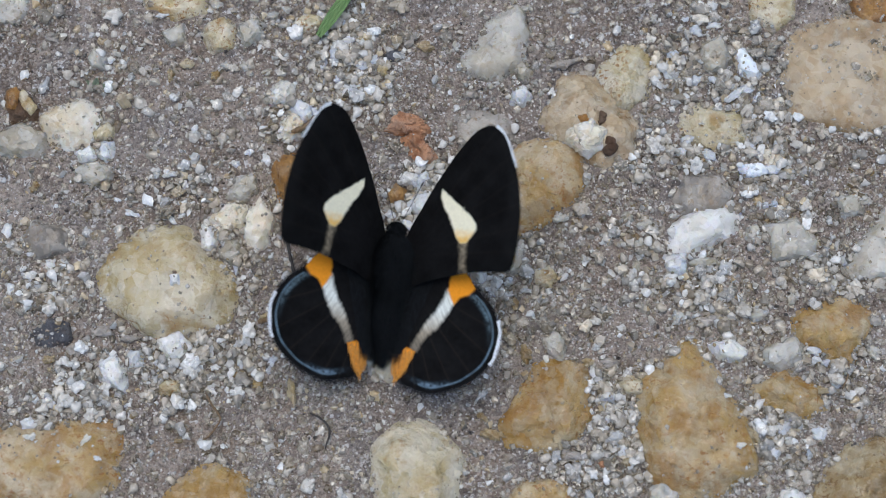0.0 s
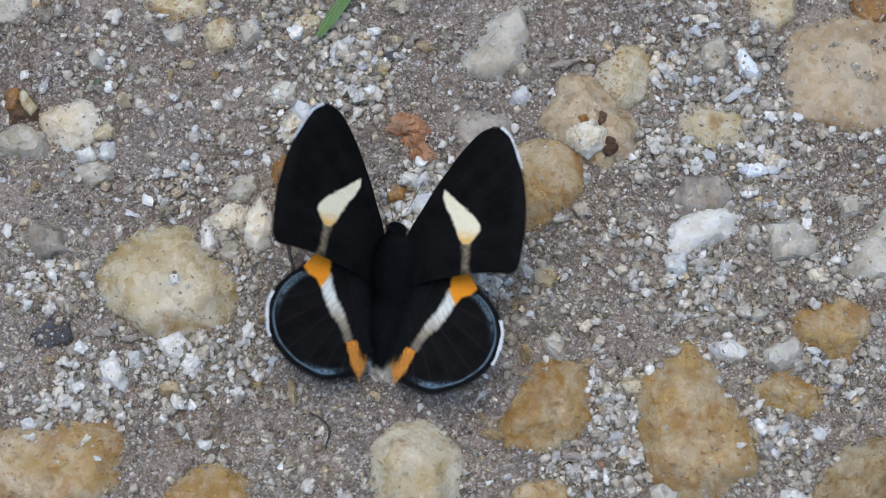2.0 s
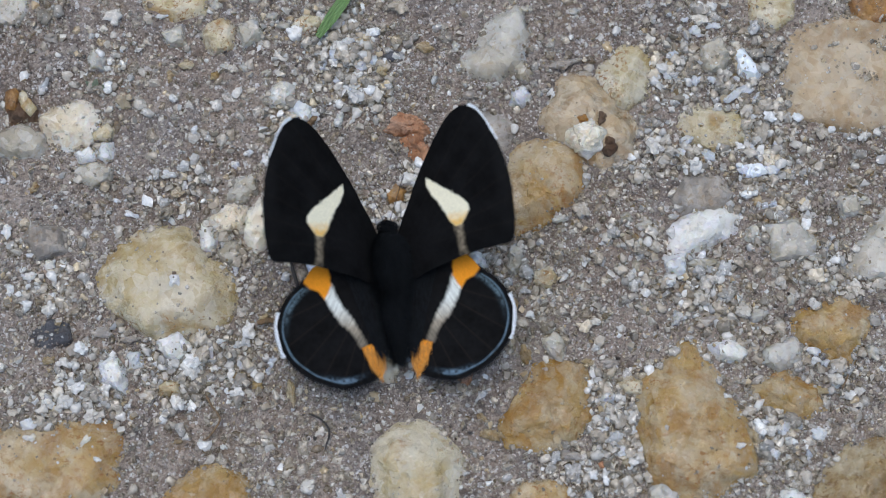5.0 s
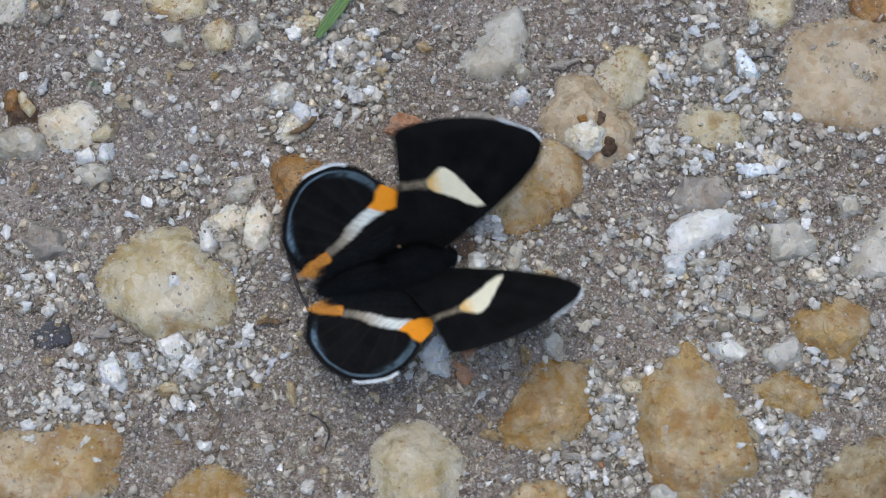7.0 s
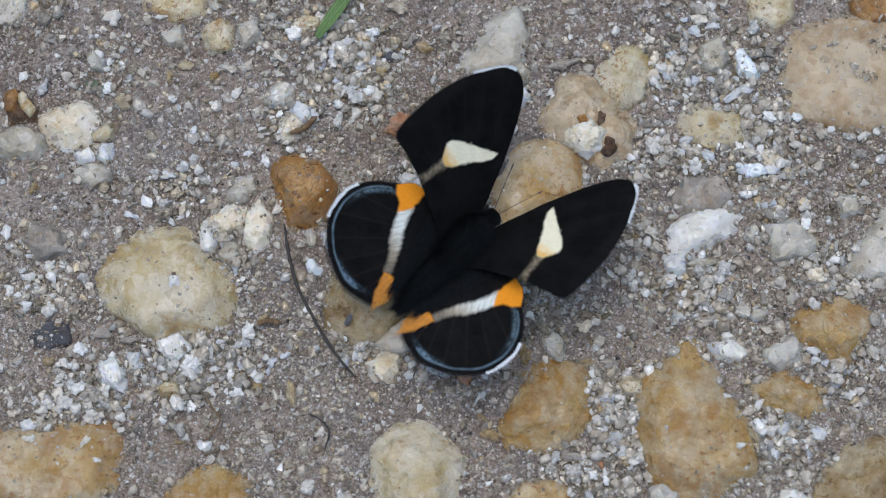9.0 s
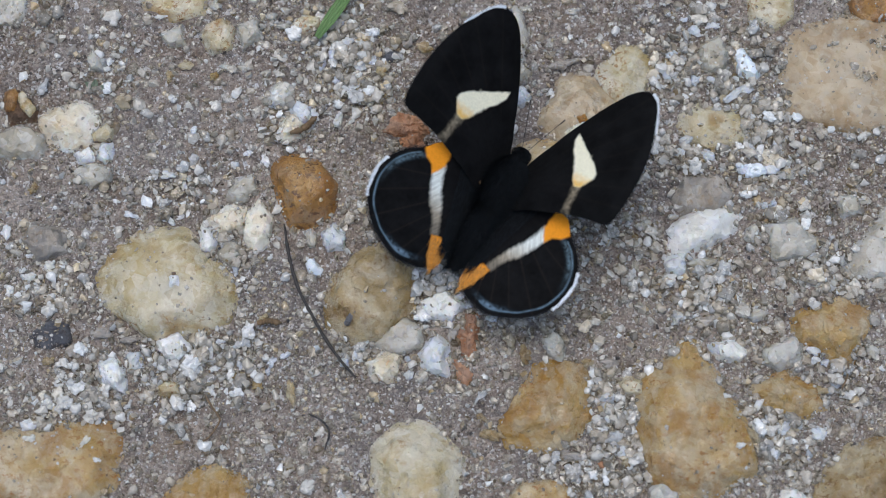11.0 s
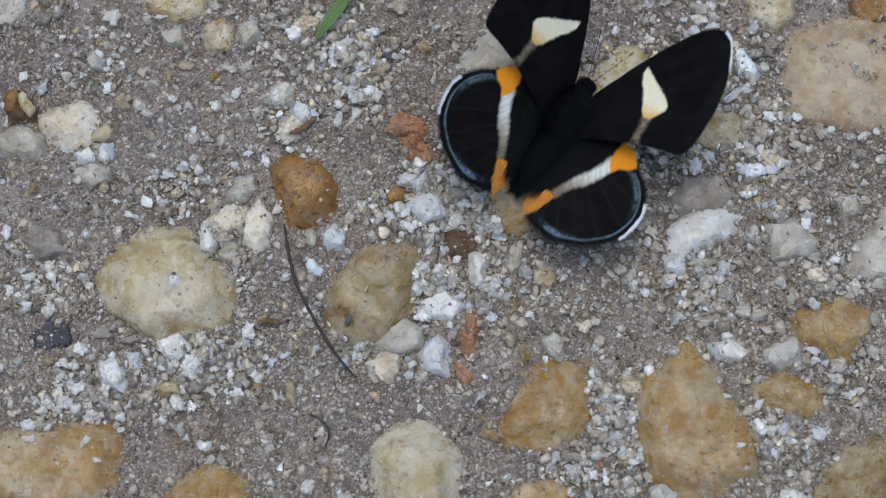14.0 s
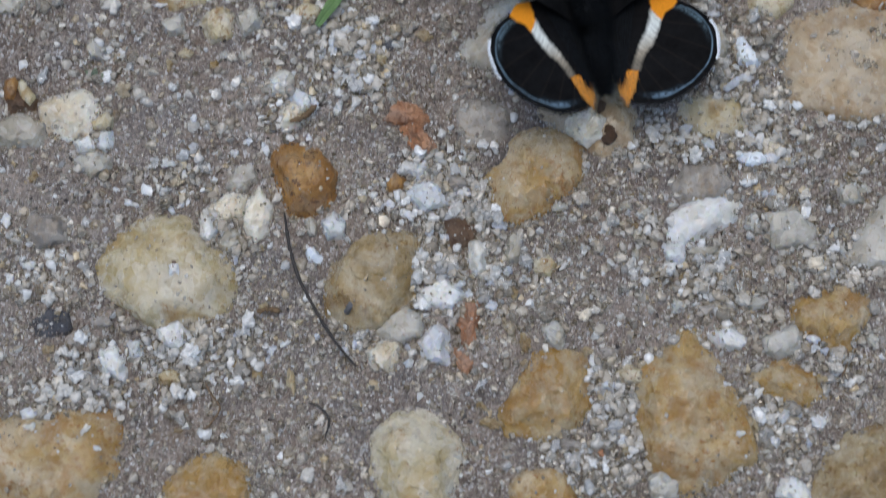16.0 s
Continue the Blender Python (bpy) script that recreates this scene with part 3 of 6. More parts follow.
stone(-56.82, 14.42, 1.5, ((109, 2.61), (68, 2.55), (-9, 3.69), (-84, 2.48), (-115, 2.58), (-177, 3.89)), PALE, 'grey translucent quartz pebble', level=4, chips=12, bulge=44.0, rough=0.1, facets=30, knobs=0.4, grainy=0.9, seed=37)
stone(-46.84, 10.15, 1.3, ((109, 1.79), (69, 1.8), (-17, 2.53), (-62, 1.86), (-126, 1.92), (-166, 2.56)), PALE, 'grey-white quartz pebble in the sand', level=4, chips=12, bulge=44.0, rough=0.1, facets=30, knobs=0.4, grainy=0.9, seed=38)
stone(-47.86, 12.55, 1.2, ((114, 1.11), (39, 1.29), (-16, 1.39), (-85, 1.13), (-152, 1.31)), WHITE, 'white quartz pebble beside a larger lump', level=4, chips=12, bulge=44.0, rough=0.1, facets=30, knobs=0.4, grainy=0.9, seed=39)
stone(-45.40, 13.18, 1.1, ((97, 1.34), (12, 1.1), (-55, 1.47), (-131, 1.19), (177, 1.25)), BLUE, 'clear quartz bit in the sand', level=4, chips=12, bulge=44.0, rough=0.1, facets=30, knobs=0.4, grainy=0.9, seed=40)
stone(-57.03, 19.29, 1.6, ((126, 2.83), (45, 1.96), (-8, 2.65), (-84, 2.42), (-163, 2.06)), BROWN, 'rusty brown stone with a pale crust', level=4, bulge=32.0, chips=12, seed=41)
stone(-56.06, 19.73, 0.4, ((94, 1.85), (36, 0.76), (-32, 1.69), (-139, 0.87), (-161, 0.86)), CREAM, 'pale crusty chip on a brown stone', sink=-1.0, level=3, knobs=0.4, bulge=32.0, chips=12, seed=42)
stone(-58.07, 20.21, 0.35, ((128, 1.5), (28, 1.2), (-9, 0.83), (-72, 1.71), (-177, 0.78)), RUST, 'rust-brown chip beside a pale crust', sink=-1.2, level=3, bulge=32.0, chips=12, seed=43)
stone(-46.95, 25.82, 1.4, ((150, 1.42), (47, 1.19), (-3, 1.37), (-85, 1.45), (-159, 1.23)), PALE, 'creamy pinkish quartz pebble', level=4, chips=12, bulge=44.0, rough=0.1, facets=30, knobs=0.4, grainy=0.9, seed=44)
stone(-45.66, 15.86, 1.3, ((128, 1.08), (39, 1.61), (-17, 1.36), (-82, 1.22), (-162, 1.67)), CREAM, 'tan wedge of quartz', level=4, bulge=32.0, chips=12, seed=45)
stone(-30.39, 29.70, 1.6, ((164, 2.66), (113, 2.47), (45, 2.46), (-10, 2.42), (-82, 2.54), (-144, 2.35)), CREAM, 'pale yellow quartz pebble', rough=0.16, level=4, bulge=32.0, chips=12, seed=46)
stone(-26.41, 30.14, 1.4, ((118, 1.63), (15, 1.81), (-50, 1.61), (-157, 1.73)), PALE, 'pale quartz pebble in the sand', level=4, chips=12, bulge=44.0, rough=0.1, facets=30, knobs=0.4, grainy=0.9, seed=47)
stone(-36.73, 29.56, 1.4, ((114, 1.42), (11, 1.55), (-75, 1.69), (-136, 1.52)), PALE, 'pale cream quartz bit', level=4, chips=12, bulge=44.0, rough=0.1, facets=30, knobs=0.4, grainy=0.9, seed=48)
stone(-36.77, 34.56, 0.78, ((90, 2.37), (9, 4.48), (-83, 2.76), (-107, 2.85), (-161, 4.34)), CREAM, 'yellowish flat quartz in the sand', level=4, rough=0.12, slope=0.95, chips=14, bulge=36.0, seed=49)
stone(-59.34, 33.74, 1.0, ((90, 2.66), (0, 2.75), (-32, 2.97), (-99, 2.87), (-177, 2.68)), PALE, "grey stone at the sand's edge", level=4, chips=12, bulge=44.0, rough=0.1, facets=30, knobs=0.4, grainy=0.9, seed=50)
stone(-18.71, 31.22, 1.2, ((130, 1.6), (84, 1.65), (7, 2.16), (-66, 1.55), (-104, 1.65), (174, 2.31)), CREAM, 'yellowish quartz slab in the sand', level=4, bulge=32.0, chips=12, seed=51)
stone(-21.94, 21.15, 1.5, ((140, 1.77), (75, 1.96), (-12, 1.73), (-98, 1.84), (-160, 2.1)), WHITE, 'frosted quartz pebble in the sand', level=4, chips=12, bulge=44.0, rough=0.1, facets=30, knobs=0.4, grainy=0.9, seed=52)
stone(-20.27, 16.61, 1.8, ((165, 1.75), (126, 2.13), (35, 1.99), (-35, 2.01), (-81, 2.09), (-113, 2.43)), IVORY, 'cluster of creamy white quartz', rough=0.13, level=4, chips=12, bulge=44.0, facets=30, knobs=0.4, grainy=0.9, seed=53)
stone(-19.09, 18.59, 1.2, ((155, 1.83), (64, 1.38), (18, 1.58), (-75, 1.69), (-136, 1.4)), BLUE, 'clear quartz piece in the sand', level=4, chips=12, bulge=44.0, rough=0.1, facets=30, knobs=0.4, grainy=0.9, seed=54)
stone(-24.64, 2.88, 1.8, ((173, 1.96), (136, 2.98), (36, 2.61), (-8, 2.05), (-46, 2.89), (-148, 2.62)), IVORY, 'pointed creamy white quartz crystal', level=4, chips=12, bulge=44.0, rough=0.1, facets=30, knobs=0.4, grainy=0.9, seed=55)
stone(-28.70, 4.10, 1.8, ((127, 2.3), (81, 2.4), (-6, 2.6), (-73, 2.2), (-134, 2.5)), IVORY, 'pale cream quartz pebble', level=4, bulge=40.0, chips=10, facets=30, knobs=0.5, grainy=1.2, seed=56)
stone(-26.83, 8.22, 1.2, ((145, 1.55), (105, 1.84), (12, 2.0), (-59, 1.6), (-121, 2.2)), PALE, 'dull beige pebble in the sand', level=4, chips=12, bulge=44.0, rough=0.1, facets=30, knobs=0.4, grainy=0.9, seed=57)
stone(-51.61, -11.59, 0.4, ((130, 1.87), (79, 2.02), (15, 2.39), (-63, 1.88), (-101, 1.93), (-156, 2.59)), DARK, 'blue-black slate chip in the sand', level=4, bulge=32.0, chips=12, seed=58)
stone(-53.01, 1.21, 1.7, ((140, 3.0), (79, 2.55), (13, 3.34), (-73, 2.5), (-135, 2.99)), GREY, 'speckled grey-white stone with a dark core', rough=0.18, level=4, bulge=32.0, chips=12, seed=59)
stone(1.81, 7.50, 0.9, ((141, 1.25), (81, 1.09), (9, 1.48), (-74, 1.03), (-134, 1.35)), GREY, 'dark grey speckled mineral grain', rough=0.13, level=3, bulge=32.0, chips=12, seed=60)
stone(-7.04, 26.55, 0.7, ((132, 0.93), (77, 1.03), (-21, 0.94), (-83, 1.01), (-151, 1.1)), DARK, 'black mineral grain in the sand', level=3, bulge=32.0, chips=12, seed=61)
stone(-2.04, 5.74, 1.8, ((131, 2.46), (64, 2.07), (12, 2.79), (-72, 2.2), (-132, 2.21)), BLUE, 'clear white quartz pebble', level=4, chips=12, bulge=44.0, rough=0.1, facets=30, knobs=0.4, grainy=0.9, seed=62)
stone(-2.98, 9.10, 1.4, ((129, 1.1), (44, 1.54), (-43, 1.19), (-123, 1.4)), BLUE, 'frosted clear quartz in the sand', level=4, chips=12, bulge=44.0, rough=0.1, facets=30, knobs=0.4, grainy=0.9, seed=63)
# added dark lump: its colour stands for the shade of a hole in the sand
stone(2.39, 1.02, 1.1, ((105, 2.39), (56, 2.3), (-16, 2.35), (-73, 2.38), (-163, 2.06)), BROWN, 'dark brown lump standing in for a shaded hole', level=4, bulge=32.0, chips=12, seed=64)
stone(4.64, -2.75, 1.9, ((99, 2.77), (38, 1.86), (-5, 1.65), (-68, 2.58), (-156, 1.69), (177, 1.57)), WHITE, 'bright white quartz crystal', level=4, chips=12, bulge=44.0, rough=0.1, facets=30, knobs=0.4, grainy=0.9, seed=65)
stone(-0.12, -7.81, 1.5, ((112, 1.94), (51, 2.19), (-40, 2.4), (-98, 1.87), (-157, 2.61)), WHITE, 'white quartz pebble in grit', level=4, chips=12, bulge=44.0, rough=0.1, facets=30, knobs=0.4, grainy=0.9, seed=66)
stone(-1.06, -14.29, 1.6, ((139, 2.07), (50, 2.48), (-5, 1.99), (-100, 2.34), (-151, 2.37)), BLUE, 'clear quartz pebble in grit', level=4, chips=12, bulge=44.0, rough=0.1, facets=30, knobs=0.4, grainy=0.9, seed=67)
stone(-7.56, -15.60, 1.7, ((122, 1.8), (105, 2.0), (6, 2.17), (-36, 1.99), (-106, 2.19), (-165, 2.43)), IVORY, 'yellowish white quartz chunk with an orange stain', level=4, bulge=40.0, chips=10, facets=30, knobs=0.5, grainy=1.2, seed=68)
stone(14.65, -12.82, 1.4, ((142, 1.9), (50, 1.56), (-7, 1.49), (-124, 1.53), (-159, 1.48)), PALE, 'clear grey quartz pebble', level=4, chips=12, bulge=44.0, rough=0.1, facets=30, knobs=0.4, grainy=0.9, seed=69)
stone(-43.40, -16.54, 1.6, ((116, 2.28), (33, 1.64), (-7, 2.04), (-112, 1.81), (-167, 1.85)), WHITE, 'knobbly white quartz in the sand', rough=0.13, level=4, chips=12, bulge=44.0, facets=30, knobs=0.4, grainy=0.9, seed=70)
stone(-40.69, -14.96, 1.2, ((101, 1.29), (7, 1.4), (-76, 1.33), (-166, 1.38)), BLUE, 'dull bluish quartz pebble', level=4, chips=12, bulge=44.0, rough=0.1, facets=30, knobs=0.4, grainy=0.9, seed=71)
stone(-35.28, -13.04, 1.8, ((114, 1.89), (38, 2.27), (-34, 2.27), (-101, 2.0), (-149, 2.33)), WHITE, 'bright white quartz cluster', rough=0.13, level=4, chips=12, bulge=44.0, facets=30, knobs=0.4, grainy=0.9, seed=72)
stone(-35.97, -18.54, 1.5, ((128, 1.39), (81, 1.27), (8, 1.68), (-83, 1.14), (-151, 1.69)), CREAM, 'pale yellow quartz pebble', level=4, bulge=32.0, chips=12, seed=73)
stone(24.59, -18.21, 1.6, ((128, 1.65), (72, 1.39), (-5, 1.76), (-95, 1.35), (-140, 1.59)), CREAM, 'pale yellow quartz pebble with a sharp edge', level=4, bulge=32.0, chips=12, seed=74)
stone(21.49, -19.71, 1.3, ((135, 1.05), (54, 1.15), (-12, 1.14), (-90, 1.07), (-156, 1.23)), BLUE, 'bluish white quartz pebble', level=4, chips=12, bulge=44.0, rough=0.1, facets=30, knobs=0.4, grainy=0.9, seed=75)
stone(37.60, -13.64, 1.6, ((103, 1.6), (49, 1.8), (-37, 2.27), (-100, 1.5), (-153, 2.13)), WHITE, 'bright white quartz piece', level=4, chips=12, bulge=44.0, rough=0.1, facets=30, knobs=0.4, grainy=0.9, seed=76)
stone(28.57, -32.75, 1.4, ((131, 2.3), (44, 2.1), (-9, 2.11), (-96, 2.17), (179, 2.02)), PALE, "quartz pebble at the sand's edge", level=4, chips=12, bulge=44.0, rough=0.1, facets=30, knobs=0.4, grainy=0.9, seed=77)
stone(45.46, -33.58, 1.5, ((153, 2.35), (101, 2.04), (41, 1.87), (-2, 2.42), (-106, 1.52)), WHITE, 'white quartz pebble in the sand', level=4, chips=12, bulge=44.0, rough=0.1, facets=30, knobs=0.4, grainy=0.9, seed=78)
stone(13.04, -33.78, 1.09, ((140, 4.09), (96, 3.43), (63, 3.63), (32, 4.4), (-46, 4.23), (-90, 2.98), (-174, 4.68)), OCHRE, 'orange-brown pebble in the sand', level=5, rough=0.12, slope=0.95, chips=14, bulge=36.0, seed=79)
stone(-28.27, -0.40, 1.2, ((148, 1.54), (76, 1.83), (19, 1.53), (-58, 1.7), (-129, 1.62)), PALE, 'pale grey pebble in the sand', level=4, chips=12, bulge=44.0, rough=0.1, facets=30, knobs=0.4, grainy=0.9, seed=80)
stone(-31.40, 1.35, 1.2, ((72, 1.71), (27, 1.2), (-31, 1.61), (-112, 1.72), (-176, 1.1)), WHITE, 'white quartz bit with a flat face', level=4, chips=12, bulge=44.0, rough=0.1, facets=30, knobs=0.4, grainy=0.9, seed=81)
stone(-17.16, -2.43, 0.8, ((117, 1.31), (45, 0.81), (-26, 1.37), (-104, 0.97), (-160, 0.97)), GLINT_FLAKE, 'bright bluish quartz flake', level=3, smooth=False, chips=12, bulge=44.0, rough=0.1, facets=30, knobs=0.4, grainy=0.9, seed=82)
stone(-14.43, 1.55, 1.4, ((133, 1.71), (50, 1.61), (-3, 1.58), (-90, 1.69), (-160, 1.56)), BLUE, 'frosted quartz pebble in the sand', level=4, chips=12, bulge=44.0, rough=0.1, facets=30, knobs=0.4, grainy=0.9, seed=83)
stone(-17.63, 1.59, 1.1, ((130, 1.28), (40, 1.16), (-8, 0.95), (-100, 1.39), (-168, 0.94)), PALE, 'grey-white quartz pebble in the sand', level=4, chips=12, bulge=44.0, rough=0.1, facets=30, knobs=0.4, grainy=0.9, seed=84)
stone(9.51, -1.43, 1.3, ((137, 1.76), (46, 2.0), (-5, 1.22), (-63, 2.06), (-150, 1.73), (170, 1.27)), PALE, 'pale quartz pebble in grit', level=4, chips=12, bulge=44.0, rough=0.1, facets=30, knobs=0.4, grainy=0.9, seed=85)
stone(13.49, -3.67, 1.0, ((112, 1.55), (35, 1.42), (-33, 1.63), (-109, 1.42), (179, 1.56)), CREAM, 'faintly yellow quartz in sand', level=4, bulge=32.0, chips=12, seed=86)
stone(41.24, 2.01, 1.2, ((109, 1.26), (21, 1.04), (-47, 1.13), (-127, 1.19), (159, 1.02)), PALE, 'pale chip of quartz', level=4, chips=12, bulge=44.0, rough=0.1, facets=30, knobs=0.4, grainy=0.9, seed=87)
stone(10.38, 21.10, 1.2, ((122, 1.27), (33, 1.28), (-41, 1.28), (-108, 1.34), (174, 1.3)), BLUE, 'clear quartz pebble in the sand', level=4, chips=12, bulge=44.0, rough=0.1, facets=30, knobs=0.4, grainy=0.9, seed=88)
stone(10.52, 24.45, 1.0, ((117, 1.28), (40, 1.23), (-30, 1.2), (-106, 1.34), (-168, 1.17)), PALE, 'buff pebble in the sand', level=4, chips=12, bulge=44.0, rough=0.1, facets=30, knobs=0.4, grainy=0.9, seed=89)
stone(-4.68, 16.76, 1.5, ((145, 2.36), (76, 1.71), (52, 1.82), (-49, 2.57), (-100, 1.48), (-103, 1.5)), CLAY, 'crumbly red-brown clay lump', rough=0.3, name='clay_crumb', smooth=False, knobs=0.8, level=4, bulge=32.0, chips=12, seed=90)
stone(-3.25, 13.73, 1.6, ((113, 2.31), (34, 1.31), (-39, 2.78), (-105, 1.82), (-145, 1.39)), CLAY, 'jagged red-brown clay crumb', rough=0.32, name='clay_crumb', smooth=False, knobs=0.8, level=4, bulge=32.0, chips=12, seed=91)
stone(3.61, -11.44, 1.4, ((167, 1.37), (79, 3.27), (-3, 1.21), (-31, 1.96), (-137, 2.72), (-175, 1.39)), CLAY, 'orange clay crumb in the sand', rough=0.3, name='clay_crumb', smooth=False, knobs=0.8, level=4, bulge=32.0, chips=12, seed=92)
stone(2.73, -16.61, 1.0, ((85, 1.45), (12, 0.83), (-54, 1.61), (-163, 0.68), (-156, 0.65)), CLAY, 'small orange clay crumb', rough=0.3, name='clay_crumb', smooth=False, knobs=0.8, level=4, bulge=32.0, chips=12, seed=93)
stone(-6.38, 7.53, 1.1, ((136, 1.22), (56, 1.3), (-16, 1.28), (-77, 1.27), (-154, 1.31)), RUST, 'small rust-brown pebble in the sand', level=4, bulge=32.0, chips=12, seed=94)
stone(20.78, -28.68, 0.7, ((113, 0.76), (31, 0.62), (-61, 0.75), (-152, 0.6)), CLAY, 'small dark red grain', level=3, bulge=32.0, chips=12, seed=95)
stone(-12.26, -9.54, 0.35, ((149, 0.38), (63, 1.1), (-28, 0.38), (-119, 1.05)), DARK, 'dark sliver lying on a tan pebble', level=3, slope=0.15, sink=-1.35, name='bark_sliver', bulge=32.0, chips=12, seed=96)
stone(-35.32, -4.62, 0.5, ((104, 0.73), (8, 0.64), (-76, 0.73), (-172, 0.64)), WHITE, 'white quartz chip lying on a cream pebble', level=3, sink=-1.3, chips=12, bulge=44.0, rough=0.1, facets=30, knobs=0.4, grainy=0.9, seed=97)
stone(-35.39, -3.69, 0.3, ((90, 0.24), (2, 0.28), (-90, 0.24), (-178, 0.28)), BROWN, 'tiny dark grain on a cream pebble', level=2, sink=-1.4, bulge=32.0, chips=12, seed=98)
stone(41.1, 10.8, 0.9, ((100, 1.0), (60, 1.5), (5, 2.2), (-80, 0.95), (-130, 1.3), (175, 2.3)), GLINT_FLAKE, 'white crusty quartz flake with a painted bluish glint', level=4, chips=12, bulge=30.0, rough=0.16, facets=30, knobs=0.6, grainy=0.7, seed=99)
stone(44.2, 12.4, 0.7, ((110, 1.6), (40, 1.5), (-20, 1.7), (-90, 1.9), (-160, 1.6)), IVORY, 'pale crusty patch of quartz', level=4, chips=12, bulge=30.0, rough=0.2, facets=30, knobs=0.8, grainy=0.7, seed=101)
for i, (x, y, w, l, turn) in enumerate((
        (-28.8, -0.7, 1.35, 2.25, 60), (-27.6, -2.6, 1.20, 1.80, 100), (-30.9, 0.8, 1.35, 2.25, 90), (-12.9, -15.1, 1.65, 1.95, 0),
        (-11.6, -14.2, 1.35, 1.95, 90), (-10.3, -12.1, 1.50, 2.25, 40), (-4.7, -14.7, 1.20, 1.50, 0), (-4.4, -16.9, 1.65, 1.95, 90),
        (3.4, -7.5, 1.50, 1.95, 0), (6.4, -6.0, 1.65, 2.10, 20), (8.7, -4.5, 1.50, 2.25, 0), (7.6, 1.6, 1.65, 1.95, 0),
        (1.2, -4.5, 1.80, 2.40, 90), (2.3, -6.4, 1.50, 1.95, 30), (-1.8, 0.8, 1.35, 1.80, 90), (-3.0, 13.6, 1.35, 1.95, 120),)):
    shard(x, y, w, l, turn, BLUE, 'small clear quartz piece of the grit', i + 109)
for i, (x, y, w, l, turn) in enumerate((
        (-2.9, -2.2, 1.20, 2.55, 80), (0.5, 0.1, 1.35, 1.95, 0), (6.4, -9.1, 1.80, 2.25, 20), (-14.6, 7.8, 1.05, 1.35, 0),
        (-16.6, -13.2, 1.05, 1.35, 0), (-22.5, -15.1, 1.35, 1.80, 70), (-20.7, -14.3, 1.20, 1.95, 20), (-22.9, -16.2, 0.90, 1.50, 90),
        (-26.6, -15.1, 1.65, 3.00, 80), (-27.7, -13.6, 1.50, 2.25, 60), (-13.0, 28.7, 1.65, 2.25, 0), (-14.9, 27.1, 1.80, 2.55, 80),
        (-16.4, 25.9, 1.35, 2.55, 90), (-14.1, 23.5, 1.65, 2.55, 0), (-11.0, 25.1, 1.95, 2.55, 30), (-9.5, 25.9, 1.65, 2.25, 90),)):
    shard(x, y, w, l, turn, BLUE, 'small clear quartz piece of the grit', i + 681)
for i, (x, y, w, l, turn) in enumerate((
        (-12.1, 21.9, 1.50, 2.25, 0), (-14.2, 31.5, 1.35, 2.10, 0),)):
    shard(x, y, w, l, turn, BLUE, 'small clear quartz piece of the grit', i + 548)
for i, (x, y, w, l, turn) in enumerate((
        (7.2, 5.5, 1.80, 2.55, 0), (4.6, 5.1, 1.65, 2.25, 30), (2.7, 6.2, 1.80, 2.25, 0), (5.7, 3.2, 1.65, 2.25, 0),
        (-4.8, 3.2, 1.80, 2.55, 150), (-7.1, 4.7, 1.50, 2.10, 0), (-9.3, 5.9, 1.35, 1.95, 0), (-6.3, 6.6, 1.05, 1.65, 40),
        (-21.6, 16.2, 1.50, 1.80, 0), (-14.0, 17.6, 1.95, 2.55, 60), (-17.4, 18.4, 1.65, 2.25, 0), (-17.9, 13.6, 1.80, 1.50, 0),
        (-23.5, 16.0, 0.90, 1.20, 0), (-23.8, 12.1, 1.50, 2.25, 110), (-26.1, 13.3, 1.20, 1.50, 0), (-27.9, 11.7, 1.35, 1.50, 0),)):
    shard(x, y, w, l, turn, WHITE, 'small white quartz piece of the grit', i + 638)
for i, (x, y, w, l, turn) in enumerate((
        (-37.2, 29.5, 1.20, 1.35, 0), (-38.4, 32.3, 1.35, 1.95, 0), (-45.1, 25.8, 1.20, 1.65, 90), (-33.4, 16.2, 1.50, 1.65, 45),
        (-36.6, 10.1, 1.80, 2.55, 0), (-34.7, 8.6, 1.05, 1.65, 90), (-34.9, 4.3, 1.05, 1.35, 0), (-36.4, 3.9, 1.35, 2.55, 140),
        (-41.7, 4.7, 1.35, 2.55, 150), (-43.7, 6.6, 0.90, 1.35, 0), (-54.9, -0.8, 1.05, 1.65, 0), (-52.3, -2.2, 1.95, 2.10, 0),
        (-57.4, -5.6, 1.65, 2.10, 90), (-54.9, -3.7, 1.80, 2.10, 0), (-58.2, 2.4, 2.10, 2.55, 90), (-51.8, -6.4, 1.35, 1.80, 0),)):
    shard(x, y, w, l, turn, WHITE, 'small white quartz piece of the grit', i + 497)
for i, (x, y, w, l, turn) in enumerate((
        (-32.9, -16.6, 1.65, 1.95, 0), (-32.2, -14.3, 1.05, 1.35, 0), (-30.7, -13.6, 1.50, 2.55, 90), (-29.3, -12.4, 1.20, 1.65, 0),
        (-30.6, -18.8, 1.20, 1.65, 0), (-28.4, -18.8, 1.05, 1.65, 90), (-27.3, -17.3, 1.35, 1.95, 60), (-29.9, -15.8, 1.05, 1.50, 0),
        (-54.0, -23.6, 2.10, 2.55, 160), (-53.3, -25.5, 1.20, 2.25, 0), (-49.0, -20.9, 0.90, 1.80, 120), (-51.5, -20.9, 2.10, 2.70, 0),
        (-46.9, -18.1, 1.50, 2.55, 0), (-50.2, -18.2, 0.90, 2.10, 170), (-44.5, -20.7, 1.35, 1.80, 0), (-45.9, -24.7, 1.35, 1.80, 30),)):
    shard(x, y, w, l, turn, WHITE, 'little white quartz bit of the grit', i + 964)
